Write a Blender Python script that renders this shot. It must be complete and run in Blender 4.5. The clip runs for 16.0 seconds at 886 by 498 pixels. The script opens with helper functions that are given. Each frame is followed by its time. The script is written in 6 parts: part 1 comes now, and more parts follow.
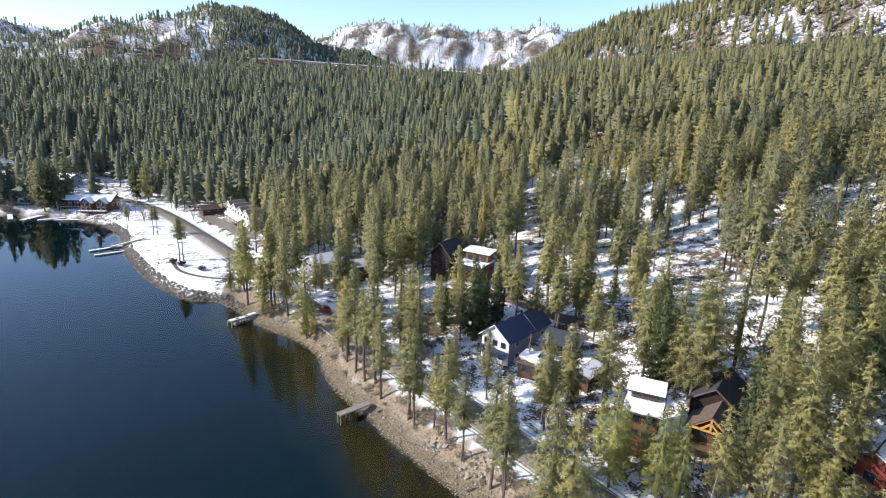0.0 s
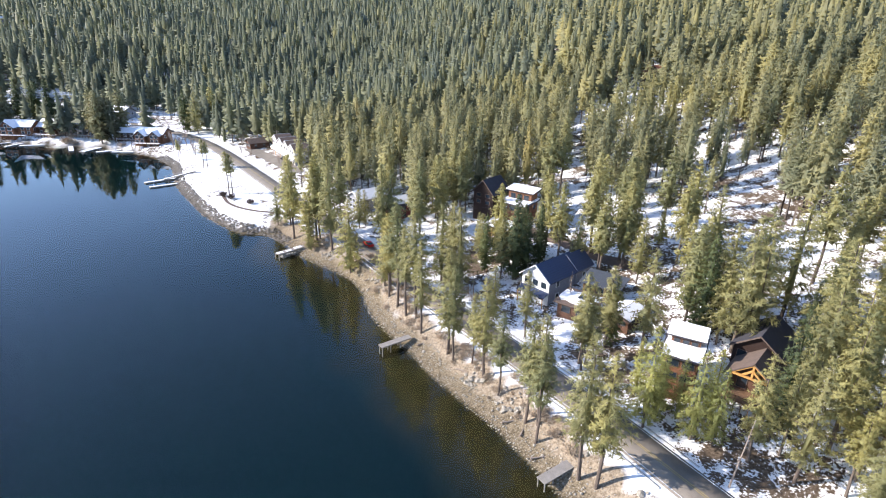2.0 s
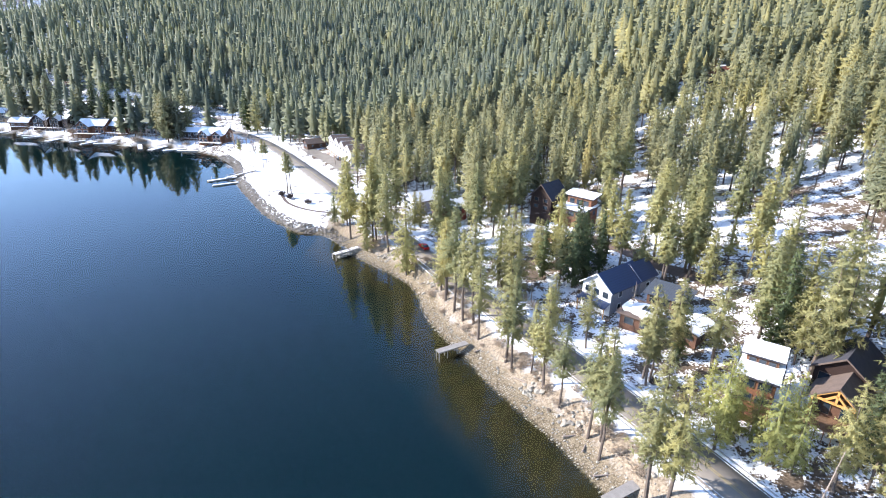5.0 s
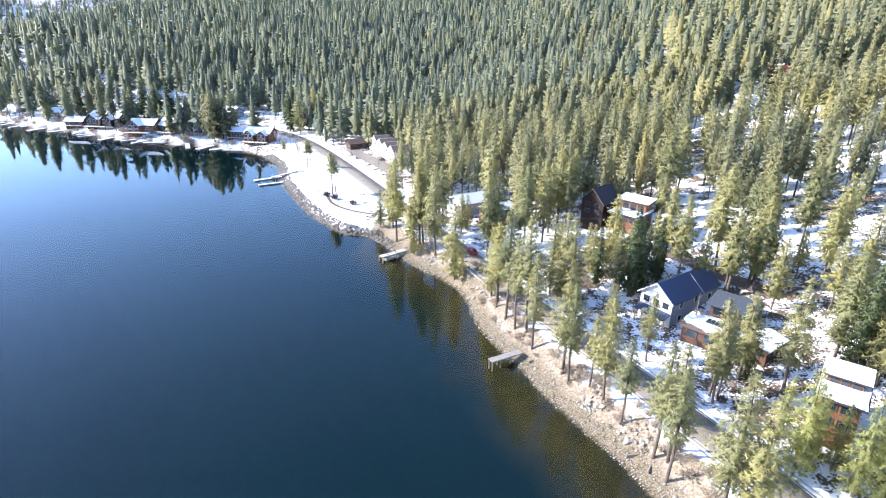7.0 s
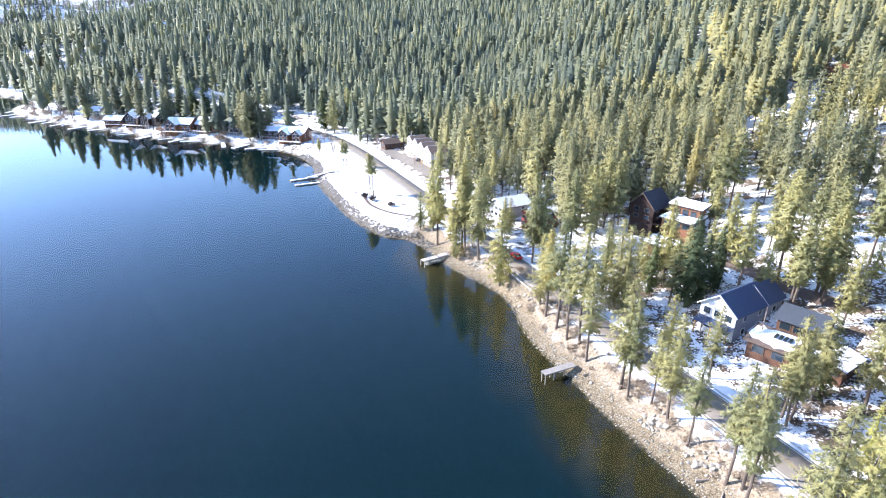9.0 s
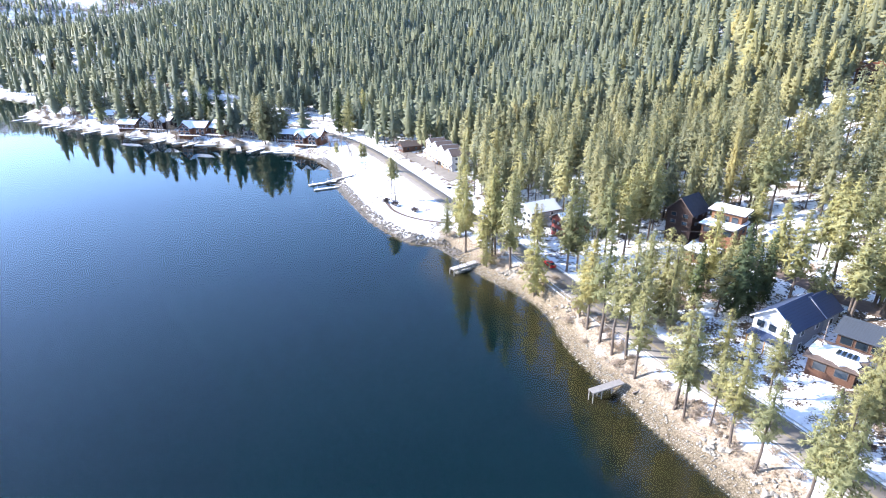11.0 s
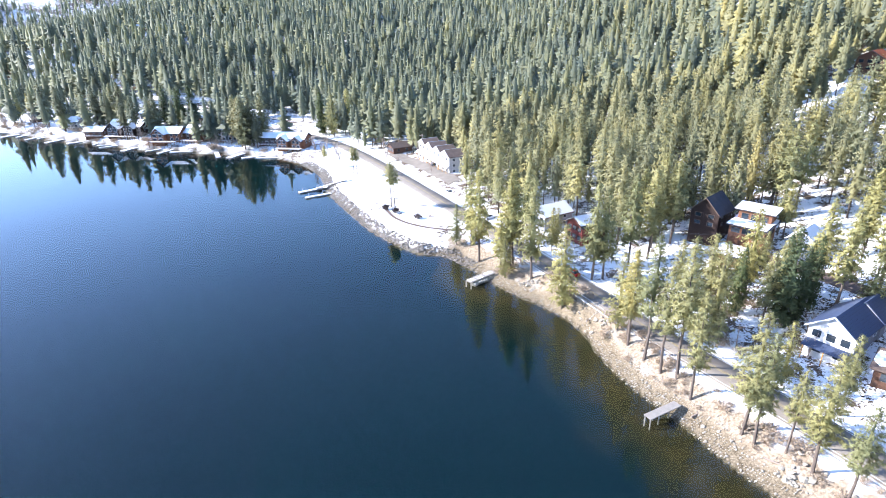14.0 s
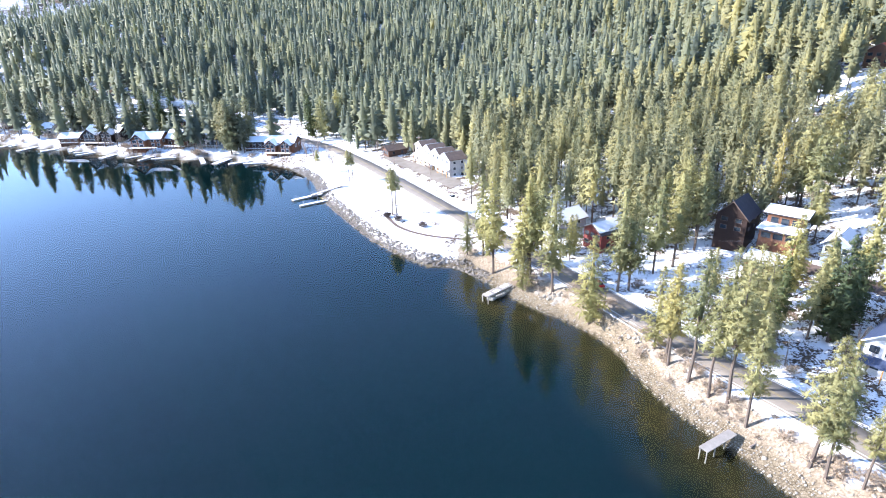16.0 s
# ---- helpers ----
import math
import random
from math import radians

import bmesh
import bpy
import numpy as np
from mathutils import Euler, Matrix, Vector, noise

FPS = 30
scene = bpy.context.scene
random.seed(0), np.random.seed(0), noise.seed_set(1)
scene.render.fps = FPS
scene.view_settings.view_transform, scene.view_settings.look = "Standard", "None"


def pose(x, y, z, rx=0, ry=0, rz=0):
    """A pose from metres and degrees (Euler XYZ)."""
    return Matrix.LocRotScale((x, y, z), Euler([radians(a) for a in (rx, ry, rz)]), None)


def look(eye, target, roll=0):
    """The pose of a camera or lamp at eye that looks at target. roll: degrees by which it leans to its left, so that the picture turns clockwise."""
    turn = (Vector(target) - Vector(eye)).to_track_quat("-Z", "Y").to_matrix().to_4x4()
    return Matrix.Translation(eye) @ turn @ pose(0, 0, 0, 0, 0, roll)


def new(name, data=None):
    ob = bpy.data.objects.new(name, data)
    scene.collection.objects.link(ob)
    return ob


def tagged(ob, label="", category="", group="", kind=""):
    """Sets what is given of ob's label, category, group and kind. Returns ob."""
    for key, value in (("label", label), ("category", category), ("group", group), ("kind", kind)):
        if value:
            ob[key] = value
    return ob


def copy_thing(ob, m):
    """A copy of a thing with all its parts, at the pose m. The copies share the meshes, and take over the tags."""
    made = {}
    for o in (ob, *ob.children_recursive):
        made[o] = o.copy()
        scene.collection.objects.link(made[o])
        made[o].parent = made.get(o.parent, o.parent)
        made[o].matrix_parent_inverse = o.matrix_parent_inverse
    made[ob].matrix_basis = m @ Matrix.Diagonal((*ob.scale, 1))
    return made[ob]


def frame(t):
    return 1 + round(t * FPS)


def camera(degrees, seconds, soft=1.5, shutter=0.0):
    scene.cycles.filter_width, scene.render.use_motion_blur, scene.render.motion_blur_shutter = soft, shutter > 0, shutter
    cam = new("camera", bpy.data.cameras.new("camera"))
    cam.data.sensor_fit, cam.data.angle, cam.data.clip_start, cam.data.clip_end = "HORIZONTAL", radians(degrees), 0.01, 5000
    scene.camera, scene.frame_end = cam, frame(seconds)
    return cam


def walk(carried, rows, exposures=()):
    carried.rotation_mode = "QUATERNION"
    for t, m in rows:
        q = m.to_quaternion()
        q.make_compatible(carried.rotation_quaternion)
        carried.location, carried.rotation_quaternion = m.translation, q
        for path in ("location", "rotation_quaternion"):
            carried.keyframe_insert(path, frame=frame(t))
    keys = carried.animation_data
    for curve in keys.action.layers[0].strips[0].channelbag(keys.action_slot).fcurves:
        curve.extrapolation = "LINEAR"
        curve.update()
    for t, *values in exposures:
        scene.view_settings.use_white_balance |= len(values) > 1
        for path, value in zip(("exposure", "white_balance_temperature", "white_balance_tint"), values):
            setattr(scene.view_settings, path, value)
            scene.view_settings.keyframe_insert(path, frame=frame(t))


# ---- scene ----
cam = camera(77.5, 16.0, soft=1.0)
PATH = [
    (0, (-0.365, 0.586, 63.392), (-0.405, 2.519, 62.881), 1.60),
    (0.1, (-0.378, 0.672, 63.475), (-0.420, 2.583, 62.894), 1.60),
    (0.2, (-0.387, 0.738, 63.538), (-0.432, 2.631, 62.904), 1.60),
    (0.3, (-0.395, 0.790, 63.589), (-0.441, 2.670, 62.911), 1.60),
    (0.4, (-0.400, 0.827, 63.624), (-0.447, 2.697, 62.917), 1.60),
    (0.5, (-0.403, 0.848, 63.644), (-0.451, 2.712, 62.920), 1.60),
    (1, (-0.297, 1.042, 63.885), (-0.395, 2.898, 63.146), 1.40),
    (1.5, (-0.098, 1.076, 63.872), (-0.259, 2.928, 63.135), 1.40),
    (2, (-0.010, 1.083, 63.877), (-0.196, 2.934, 63.141), 1.30),
    (2.5, (0.065, 1.173, 63.923), (-0.147, 3.021, 63.187), 1.20),
    (3, (-0.153, 1.398, 64.008), (-0.392, 3.242, 63.271), 1.10),
    (3.5, (-0.699, 1.598, 64.054), (-0.966, 3.437, 63.317), 1.00),
    (4, (-1.382, 1.832, 64.093), (-1.681, 3.667, 63.357), 1.00),
    (6.5, (-6.980, 3.497, 64.566), (-7.407, 5.305, 63.824), 0.60),
    (7, (-8.364, 4.128, 64.610), (-8.826, 5.927, 63.868), 0.50),
    (7.5, (-9.913, 4.645, 64.673), (-10.400, 6.437, 63.930), 0.40),
    (8, (-11.477, 5.242, 64.775), (-11.993, 7.025, 64.030), 0.50),
    (8.5, (-13.227, 5.754, 64.912), (-13.745, 7.535, 64.165), 0.40),
    (9, (-15.005, 6.528, 64.929), (-15.547, 8.301, 64.180), 0.20),
    (9.5, (-16.809, 7.383, 64.948), (-17.370, 9.151, 64.199), 0.00),
    (10, (-18.806, 8.247, 64.958), (-19.386, 10.009, 64.210), -0.10),
    (12.5, (-29.437, 12.921, 65.942), (-29.951, 14.698, 65.183), -1.10),
    (13, (-31.789, 14.273, 65.954), (-32.286, 16.053, 65.191), -1.30),
    (13.5, (-34.275, 15.667, 65.967), (-34.756, 17.451, 65.201), -1.40),
    (14, (-36.812, 17.240, 65.866), (-37.283, 19.025, 65.097), -1.40),
    (14.5, (-39.399, 19.010, 65.726), (-39.853, 20.799, 64.955), -1.50),
    (15, (-41.914, 21.063, 65.748), (-42.351, 22.855, 64.974), -1.60),
    (15.5, (-44.284, 23.286, 65.857), (-44.706, 25.080, 65.080), -1.80),
    (16, (-46.797, 25.562, 65.951), (-47.208, 27.357, 65.172), -2.00),
]
EXPOSURES = [(0, 0.88, 6500, 14), (0.5, 0.87, 6550, 17), (1.0, 1.08, 6500, 17), (2.5, 1.38, 6400, 16), (4, 1.56, 6250, 15), (7, 1.92, 5950, 16), (16, 2.05, 5900, 17)]
walk(cam, [(t, look(eye, target, roll)) for t, eye, target, roll in PATH], EXPOSURES)

# ---------- light ----------
SUN_FROM = (-97.0, 27.0)          # compass bearing of the sun from +y (degrees, clockwise), height
world = bpy.data.worlds.new("sky")
scene.world = world
world.use_nodes = True
wn = world.node_tree.nodes
sky = wn.new("ShaderNodeTexSky")
sky.sky_type, sky.sun_disc = "NISHITA", False
sky.sun_elevation, sky.sun_rotation = radians(SUN_FROM[1]), radians(SUN_FROM[0])
sky.altitude, sky.air_density, sky.dust_density, sky.ozone_density = 1800, 1.0, 0.9, 2.4
world.node_tree.links.new(sky.outputs[0], wn["Background"].inputs[0])
wn["Background"].inputs[1].default_value = 0.15
sun = new("sun", bpy.data.lights.new("sun", "SUN"))
sun.data.energy, sun.data.angle, sun.data.color = 3.6, radians(0.53), (1.0, 0.95, 0.86)
az, el = radians(SUN_FROM[0]), radians(SUN_FROM[1])
sun.matrix_world = look((0, 0, 300), Vector((0, 0, 300)) - Vector((math.sin(az) * math.cos(el), math.cos(az) * math.cos(el), math.sin(el))))


# ---------- materials ----------
def material(name, rough=0.8, metal=0.0, spec=0.3):
    m = bpy.data.materials.new(name)
    m.use_nodes = True
    b = m.node_tree.nodes["Principled BSDF"]
    b.inputs["Roughness"].default_value, b.inputs["Metallic"].default_value = rough, metal
    b.inputs["Specular IOR Level"].default_value = spec
    return m, m.node_tree.nodes, m.node_tree.links, b


def noise_tex(n, l, scale, detail=6.0, coord="Object", rough=0.6):
    tc, t = n.new("ShaderNodeTexCoord"), n.new("ShaderNodeTexNoise")
    t.inputs["Scale"].default_value, t.inputs["Detail"].default_value, t.inputs["Roughness"].default_value = scale, detail, rough
    l.new(tc.outputs[coord], t.inputs["Vector"])
    return t.outputs["Fac"]


def ramp(n, l, fac, stops):
    r = n.new("ShaderNodeValToRGB")
    while len(r.color_ramp.elements) < len(stops):
        r.color_ramp.elements.new(0.5)
    for e, (p, c) in zip(r.color_ramp.elements, stops):
        e.position, e.color = p, (*c, 1)
    l.new(fac, r.inputs[0])
    return r.outputs[0]


def mixc(n, l, fac, a, b, kind="MIX"):
    m = n.new("ShaderNodeMix")
    m.data_type, m.blend_type = "RGBA", kind
    for sock, v in ((m.inputs[0], fac), (m.inputs[6], a), (m.inputs[7], b)):
        if isinstance(v, (int, float)):
            sock.default_value = v
        elif isinstance(v, tuple):
            sock.default_value = (*v, 1)
        else:
            l.new(v, sock)
    return m.outputs[2]


def calc(n, l, op, a, b=0.0):
    m = n.new("ShaderNodeMath")
    m.operation, m.use_clamp = op, True
    for sock, v in ((m.inputs[0], a), (m.inputs[1], b)):
        if isinstance(v, (int, float)):
            sock.default_value = v
        else:
            l.new(v, sock)
    return m.outputs[0]


def bump(n, l, b, height, strength, distance):
    k = n.new("ShaderNodeBump")
    k.inputs["Strength"].default_value, k.inputs["Distance"].default_value = strength, distance
    l.new(height, k.inputs["Height"])
    l.new(k.outputs[0], b.inputs["Normal"])


def plain(name, colour, rough=0.75, scale=3.0, vary=0.25, metal=0.0, relief=0.0, spec=0.3):
    """A surface of one colour with grain and broad stains."""
    m, n, l, b = material(name, rough, metal, spec)
    dark, light = tuple(c * (1 - vary) for c in colour), tuple(min(1, c * (1 + vary)) for c in colour)
    fine, wide = noise_tex(n, l, scale * 6, 5), noise_tex(n, l, scale * 0.5, 3)
    c = mixc(n, l, 0.5, ramp(n, l, fine, [(0.3, dark), (0.7, light)]), ramp(n, l, wide, [(0.3, dark), (0.7, light)]))
    l.new(c, b.inputs["Base Color"])
    if relief:
        bump(n, l, b, fine, 0.5, relief)
    return m


def boards(name, colour, pitch=0.2, axis="Z", vary=0.3, rough=0.7):
    """Painted or stained boards: lines across one axis, and grain."""
    m, n, l, b = material(name, rough)
    tc, w = n.new("ShaderNodeTexCoord"), n.new("ShaderNodeTexWave")
    w.bands_direction, w.wave_profile = axis, "SAW"
    w.inputs["Scale"].default_value, w.inputs["Distortion"].default_value = 0.314 / pitch, 0.3
    l.new(tc.outputs["Object"], w.inputs["Vector"])
    lines = ramp(n, l, w.outputs["Fac"], [(0.0, (0.45,) * 3), (0.12, (1, 1, 1)), (1.0, (0.88,) * 3)])
    grain = ramp(n, l, noise_tex(n, l, 5, 6), [(0.3, tuple(c * (1 - vary) for c in colour)), (0.7, tuple(min(1, c * (1 + vary)) for c in colour))])
    l.new(mixc(n, l, 1.0, grain, lines, "MULTIPLY"), b.inputs["Base Color"])
    bump(n, l, b, w.outputs["Fac"], 0.4, 0.02)
    return m


def foliage(name, low, high, blend=0.25, single=True):
    """Needles: colour varies tree by tree and tuft by tuft; light passes through a little."""
    m, n, l, b = material(name, 0.6, 0, 0.25)
    info, geo = n.new("ShaderNodeObjectInfo"), n.new("ShaderNodeNewGeometry")
    per_tree = info.outputs["Random"]
    if not single:
        a = n.new("ShaderNodeAttribute")
        a.attribute_name = "tree"
        per_tree = a.outputs["Fac"]
    tuft = ramp(n, l, geo.outputs["Random Per Island"], [(0.0, low), (1.0, high)])
    tree = ramp(n, l, per_tree, [(0.0, (0.74, 0.80, 0.84)), (0.5, (1, 1, 1)), (0.985, (1.16, 1.13, 0.98)), (1.0, (1.2, 1.08, 0.9))])
    big = ramp(n, l, noise_tex(n, l, 0.05, 2, "Object"), [(0.35, (0.85, 0.9, 0.95)), (0.65, (1.1, 1.08, 0.95))])
    c = mixc(n, l, 1.0, mixc(n, l, 1.0, tuft, tree, "MULTIPLY"), big, "MULTIPLY")
    l.new(c, b.inputs["Base Color"])
    tr, mx = n.new("ShaderNodeBsdfTranslucent"), n.new("ShaderNodeMixShader")
    l.new(c, tr.inputs[0])
    mx.inputs[0].default_value = blend
    l.new(b.outputs[0], mx.inputs[1]), l.new(tr.outputs[0], mx.inputs[2])
    l.new(mx.outputs[0], n["Material Output"].inputs[0])
    return m


def ground_material():
    """Snow over litter and soil, gravel by the water, silt under it, deep water's dimming painted on the bed."""
    m, n, l, b = material("ground", 0.9, 0, 0.0)

    def attr(name):
        a = n.new("ShaderNodeAttribute")
        a.attribute_name = name
        return a.outputs["Fac"]
    fine, mid, wide = noise_tex(n, l, 2.2, 8), noise_tex(n, l, 0.35, 6), noise_tex(n, l, 0.06, 5)
    soil = ramp(n, l, fine, [(0.3, (0.055, 0.040, 0.028)), (0.5, (0.13, 0.098, 0.070)), (0.72, (0.24, 0.19, 0.14))])
    snow = ramp(n, l, mid, [(0.3, (0.73, 0.725, 0.715)), (0.6, (0.87, 0.865, 0.85))])
    cover = calc(n, l, "ADD", calc(n, l, "MULTIPLY", mid, 0.45), calc(n, l, "MULTIPLY", calc(n, l, "ADD", calc(n, l, "MULTIPLY", wide, 0.3), calc(n, l, "MULTIPLY", fine, 0.7)), 0.55))
    edge = n.new("ShaderNodeMapRange")
    edge.interpolation_type = "SMOOTHSTEP"
    l.new(calc(n, l, "SUBTRACT", calc(n, l, "ADD", cover, calc(n, l, "MULTIPLY", attr("snow"), 0.5)), 0.5), edge.inputs[0])
    edge.inputs[1].default_value, edge.inputs[2].default_value = 0.215, 0.25
    land = mixc(n, l, edge.outputs[0], soil, snow)
    vor = n.new("ShaderNodeTexVoronoi")
    vor.inputs["Scale"].default_value = 3.6
    tc = n.new("ShaderNodeTexCoord")
    l.new(tc.outputs["Object"], vor.inputs["Vector"])
    peb = ramp(n, l, vor.outputs["Distance"], [(0.0, (0.40, 0.33, 0.22)), (0.42, (0.24, 0.19, 0.122)), (0.72, (0.05, 0.038, 0.024))])
    gravel = mixc(n, l, 0.5, peb, ramp(n, l, noise_tex(n, l, 0.8, 6), [(0.3, (0.11, 0.084, 0.052)), (0.7, (0.31, 0.25, 0.168))]))
    land = mixc(n, l, attr("beach"), land, gravel)
    thatch = ramp(n, l, fine, [(0.3, (0.12, 0.088, 0.06)), (0.5, (0.27, 0.215, 0.15)), (0.7, (0.42, 0.34, 0.245))])
    land = mixc(n, l, attr("scrub"), land, thatch)
    # Light lost in deep water is put into the bed's dark teal.
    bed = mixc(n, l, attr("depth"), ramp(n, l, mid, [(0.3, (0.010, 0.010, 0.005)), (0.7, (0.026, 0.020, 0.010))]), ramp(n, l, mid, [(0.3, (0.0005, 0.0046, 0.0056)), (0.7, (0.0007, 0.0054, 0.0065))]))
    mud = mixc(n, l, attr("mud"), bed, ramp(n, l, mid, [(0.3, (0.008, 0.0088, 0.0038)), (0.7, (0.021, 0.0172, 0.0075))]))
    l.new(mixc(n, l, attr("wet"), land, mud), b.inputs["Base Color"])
    bump(n, l, b, fine, 0.6, 0.12)
    return m


def water_material():
    m, n, l, b = material("lake_water", 0.03, 0, 0.5)
    b.inputs["Transmission Weight"].default_value, b.inputs["IOR"].default_value = 1.0, 1.33
    b.inputs["Base Color"].default_value = (0.86, 0.97, 0.98, 1)
    w = noise_tex(n, l, 0.9, 3)
    bump(n, l, b, w, 0.06, 0.05)
    return m


def asphalt_material():
    m, n, l, b = material("asphalt", 0.85)
    c = mixc(n, l, 0.5, ramp(n, l, noise_tex(n, l, 9, 4), [(0.3, (0.14, 0.12, 0.096)), (0.7, (0.24, 0.208, 0.168))]),
             ramp(n, l, noise_tex(n, l, 0.25, 5), [(0.35, (0.165, 0.142, 0.112)), (0.65, (0.28, 0.242, 0.195))]))
    l.new(c, b.inputs["Base Color"])
    return m


GROUND, WATER, ASPHALT = ground_material(), water_material(), asphalt_material()
PINE = foliage("pine_needles", (0.33, 0.305, 0.138), (0.485, 0.443, 0.206), 0.48)
FIR = foliage("fir_needles", (0.08, 0.105, 0.05), (0.16, 0.185, 0.085), 0.4)
# Haze over the far trees is put into their colour: greyer and bluer.
HAZED_PINE = foliage("hazed_needles", (0.255, 0.270, 0.192), (0.32, 0.33, 0.232), 0.6, False)
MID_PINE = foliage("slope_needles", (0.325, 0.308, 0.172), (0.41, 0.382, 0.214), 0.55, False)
BRIGHT_PINE = foliage("young_needles", (0.38, 0.375, 0.125), (0.55, 0.525, 0.20), 0.5)
# Toned towards the hazed far trees beside it.
SHORE_PINE = foliage("shore_needles", (0.21, 0.212, 0.13), (0.31, 0.308, 0.19), 0.5)
BARK = plain("bark", (0.135, 0.105, 0.082), 0.9, 1.5, 0.45, relief=0.05)
PALE_BARK = plain("pale_bark", (0.30, 0.24, 0.19), 0.9, 1.5, 0.3)
SNOW = plain("snow", (0.86, 0.86, 0.85), 0.6, 0.6, 0.05, relief=0.03)
STONE = plain("granite", (0.33, 0.295, 0.235), 0.85, 1.2, 0.4, relief=0.05)
BRUSH = plain("dry_brush", (0.42, 0.33, 0.235), 0.9, 3, 0.4)
GROUND_ROCK = plain("bare_earth", (0.27, 0.215, 0.16), 0.9, 0.05, 0.35)
KERB = plain("pale_concrete", (0.46, 0.44, 0.40), 0.9, 0.8, 0.25)
DARK_BRUSH = plain("dark_brush", (0.10, 0.075, 0.065), 0.9, 3, 0.4)
TWIG = plain("pale_twigs", (0.36, 0.30, 0.25), 0.9, 3, 0.3)


def snowy_stone():
    """Boulders with snow lying on their upper faces, in patches."""
    m, n, l, b = material("snowy_boulders", 0.85)
    rock = ramp(n, l, noise_tex(n, l, 1.2, 6), [(0.3, (0.10, 0.088, 0.072)), (0.7, (0.30, 0.26, 0.21))])
    geo, sep = n.new("ShaderNodeNewGeometry"), n.new("ShaderNodeSeparateXYZ")
    l.new(geo.outputs["Normal"], sep.inputs[0])
    k = n.new("ShaderNodeMapRange")
    l.new(calc(n, l, "ADD", sep.outputs[2], calc(n, l, "MULTIPLY", noise_tex(n, l, 0.3, 4), 1.1)), k.inputs[0])
    k.inputs[1].default_value, k.inputs[2].default_value = 1.08, 1.24
    l.new(mixc(n, l, k.outputs[0], rock, (0.85, 0.85, 0.84)), b.inputs["Base Color"])
    bump(n, l, b, noise_tex(n, l, 3, 5), 0.5, 0.05)
    return m


SNOWY_STONE = snowy_stone()
DOCK_WOOD = plain("weathered_wood", (0.27, 0.245, 0.215), 0.85, 2, 0.25)
GLASS_M, _n, _l, _b = material("window_glass", 0.05, 0, 0.8)
_b.inputs["Base Color"].default_value = (0.02, 0.03, 0.04, 1)
WHITE = boards("white_boards", (0.74, 0.73, 0.70), 0.2, "Z", 0.08)
GREY_W = boards("grey_boards", (0.30, 0.31, 0.33), 0.2, "Z", 0.12)
BROWN = boards("brown_boards", (0.12, 0.062, 0.038), 0.25, "Z", 0.3)
CEDAR = boards("cedar_boards", (0.21, 0.095, 0.05), 0.25, "Z", 0.3)
DARK_W = boards("dark_boards", (0.034, 0.019, 0.014), 0.25, "Z", 0.3)
PALE_W = boards("pale_boards", (0.50, 0.48, 0.45), 0.2, "Z", 0.1)
BLUE_W = boards("blue_boards", (0.30, 0.36, 0.44), 0.2, "Z", 0.1)
RED_W = boards("red_boards", (0.20, 0.045, 0.035), 0.2, "Z", 0.2)
CREAM = boards("cream_boards", (0.62, 0.56, 0.46), 0.2, "Z", 0.1)
SLATE = boards("blue_metal_roof", (0.055, 0.075, 0.13), 0.45, "X", 0.15, 0.45)
RIB_ROOF = boards("ribbed_metal_roof", (0.075, 0.085, 0.10), 0.5, "X", 0.35, 0.45)
DARK_ROOF = plain("dark_shingles", (0.05, 0.048, 0.055), 0.8, 2, 0.3)
BROWN_ROOF = plain("brown_shingles", (0.13, 0.095, 0.075), 0.85, 2, 0.3)
TRIM = plain("trim_paint", (0.72, 0.71, 0.68), 0.6, 2, 0.06)
TIMBER = plain("honey_timber", (0.55, 0.29, 0.09), 0.6, 2, 0.25)
DECK = boards("deck_boards", (0.22, 0.13, 0.075), 0.16, "X", 0.3)
METAL = plain("grey_metal", (0.4, 0.4, 0.42), 0.4, 2, 0.1, metal=0.8)
ROOF_ORANGE = plain("orange_roof", (0.55, 0.14, 0.06), 0.7, 1, 0.2)
LINE_W = plain("white_line", (0.7, 0.7, 0.68), 0.7, 1, 0.2)
LINE_Y = plain("yellow_line", (0.34, 0.26, 0.11), 0.7, 1, 0.3)


# ---------- the lie of the land ----------
SHORE = [(700, -900), (140, -90), (60, 5), (30, 42), (11.3, 66.5), (5.2, 75), (2.0, 79.5), (-2.6, 84.3), (-7.8, 90), (-12.7, 95.5), (-15.4, 100), (-23, 108.5),
         (-28, 115.5), (-30.6, 120.5), (-33.0, 127), (-37.2, 133.8), (-43, 138.8), (-51, 144.3), (-58.5, 149.8), (-65, 157), (-73, 164), (-77, 165.5), (-83.5, 165),
         (-94.5, 172), (-106, 182), (-119.5, 197), (-133.5, 213), (-142.5, 225.5), (-152, 241.5), (-159.5, 250.5), (-175, 264), (-190, 271), (-213, 279.5), (-226, 280),
         (-246, 279), (-270, 282), (-290, 283), (-325, 290), (-355, 297), (-388, 303), (-420, 311), (-454, 321.5), (-490, 345), (-518, 380), (-545, 398), (-600, 412),
         (-900, 500), (-2200, 300), (-2200, -900)]
ROAD = [(95, -30), (60, 25), (43, 49), (29, 67.5), (21.3, 78.3), (14.3, 86.7), (7.5, 95.2), (0, 104.2), (-9.5, 114.5), (-18, 123.5), (-26.5, 134.3), (-35, 145), (-46, 158), (-60, 174.5),
        (-78, 195.5), (-97, 218), (-118, 242.5), (-136, 263), (-150, 278), (-165, 293), (-182, 307), (-205, 322), (-240, 340), (-290, 356), (-360, 372)]


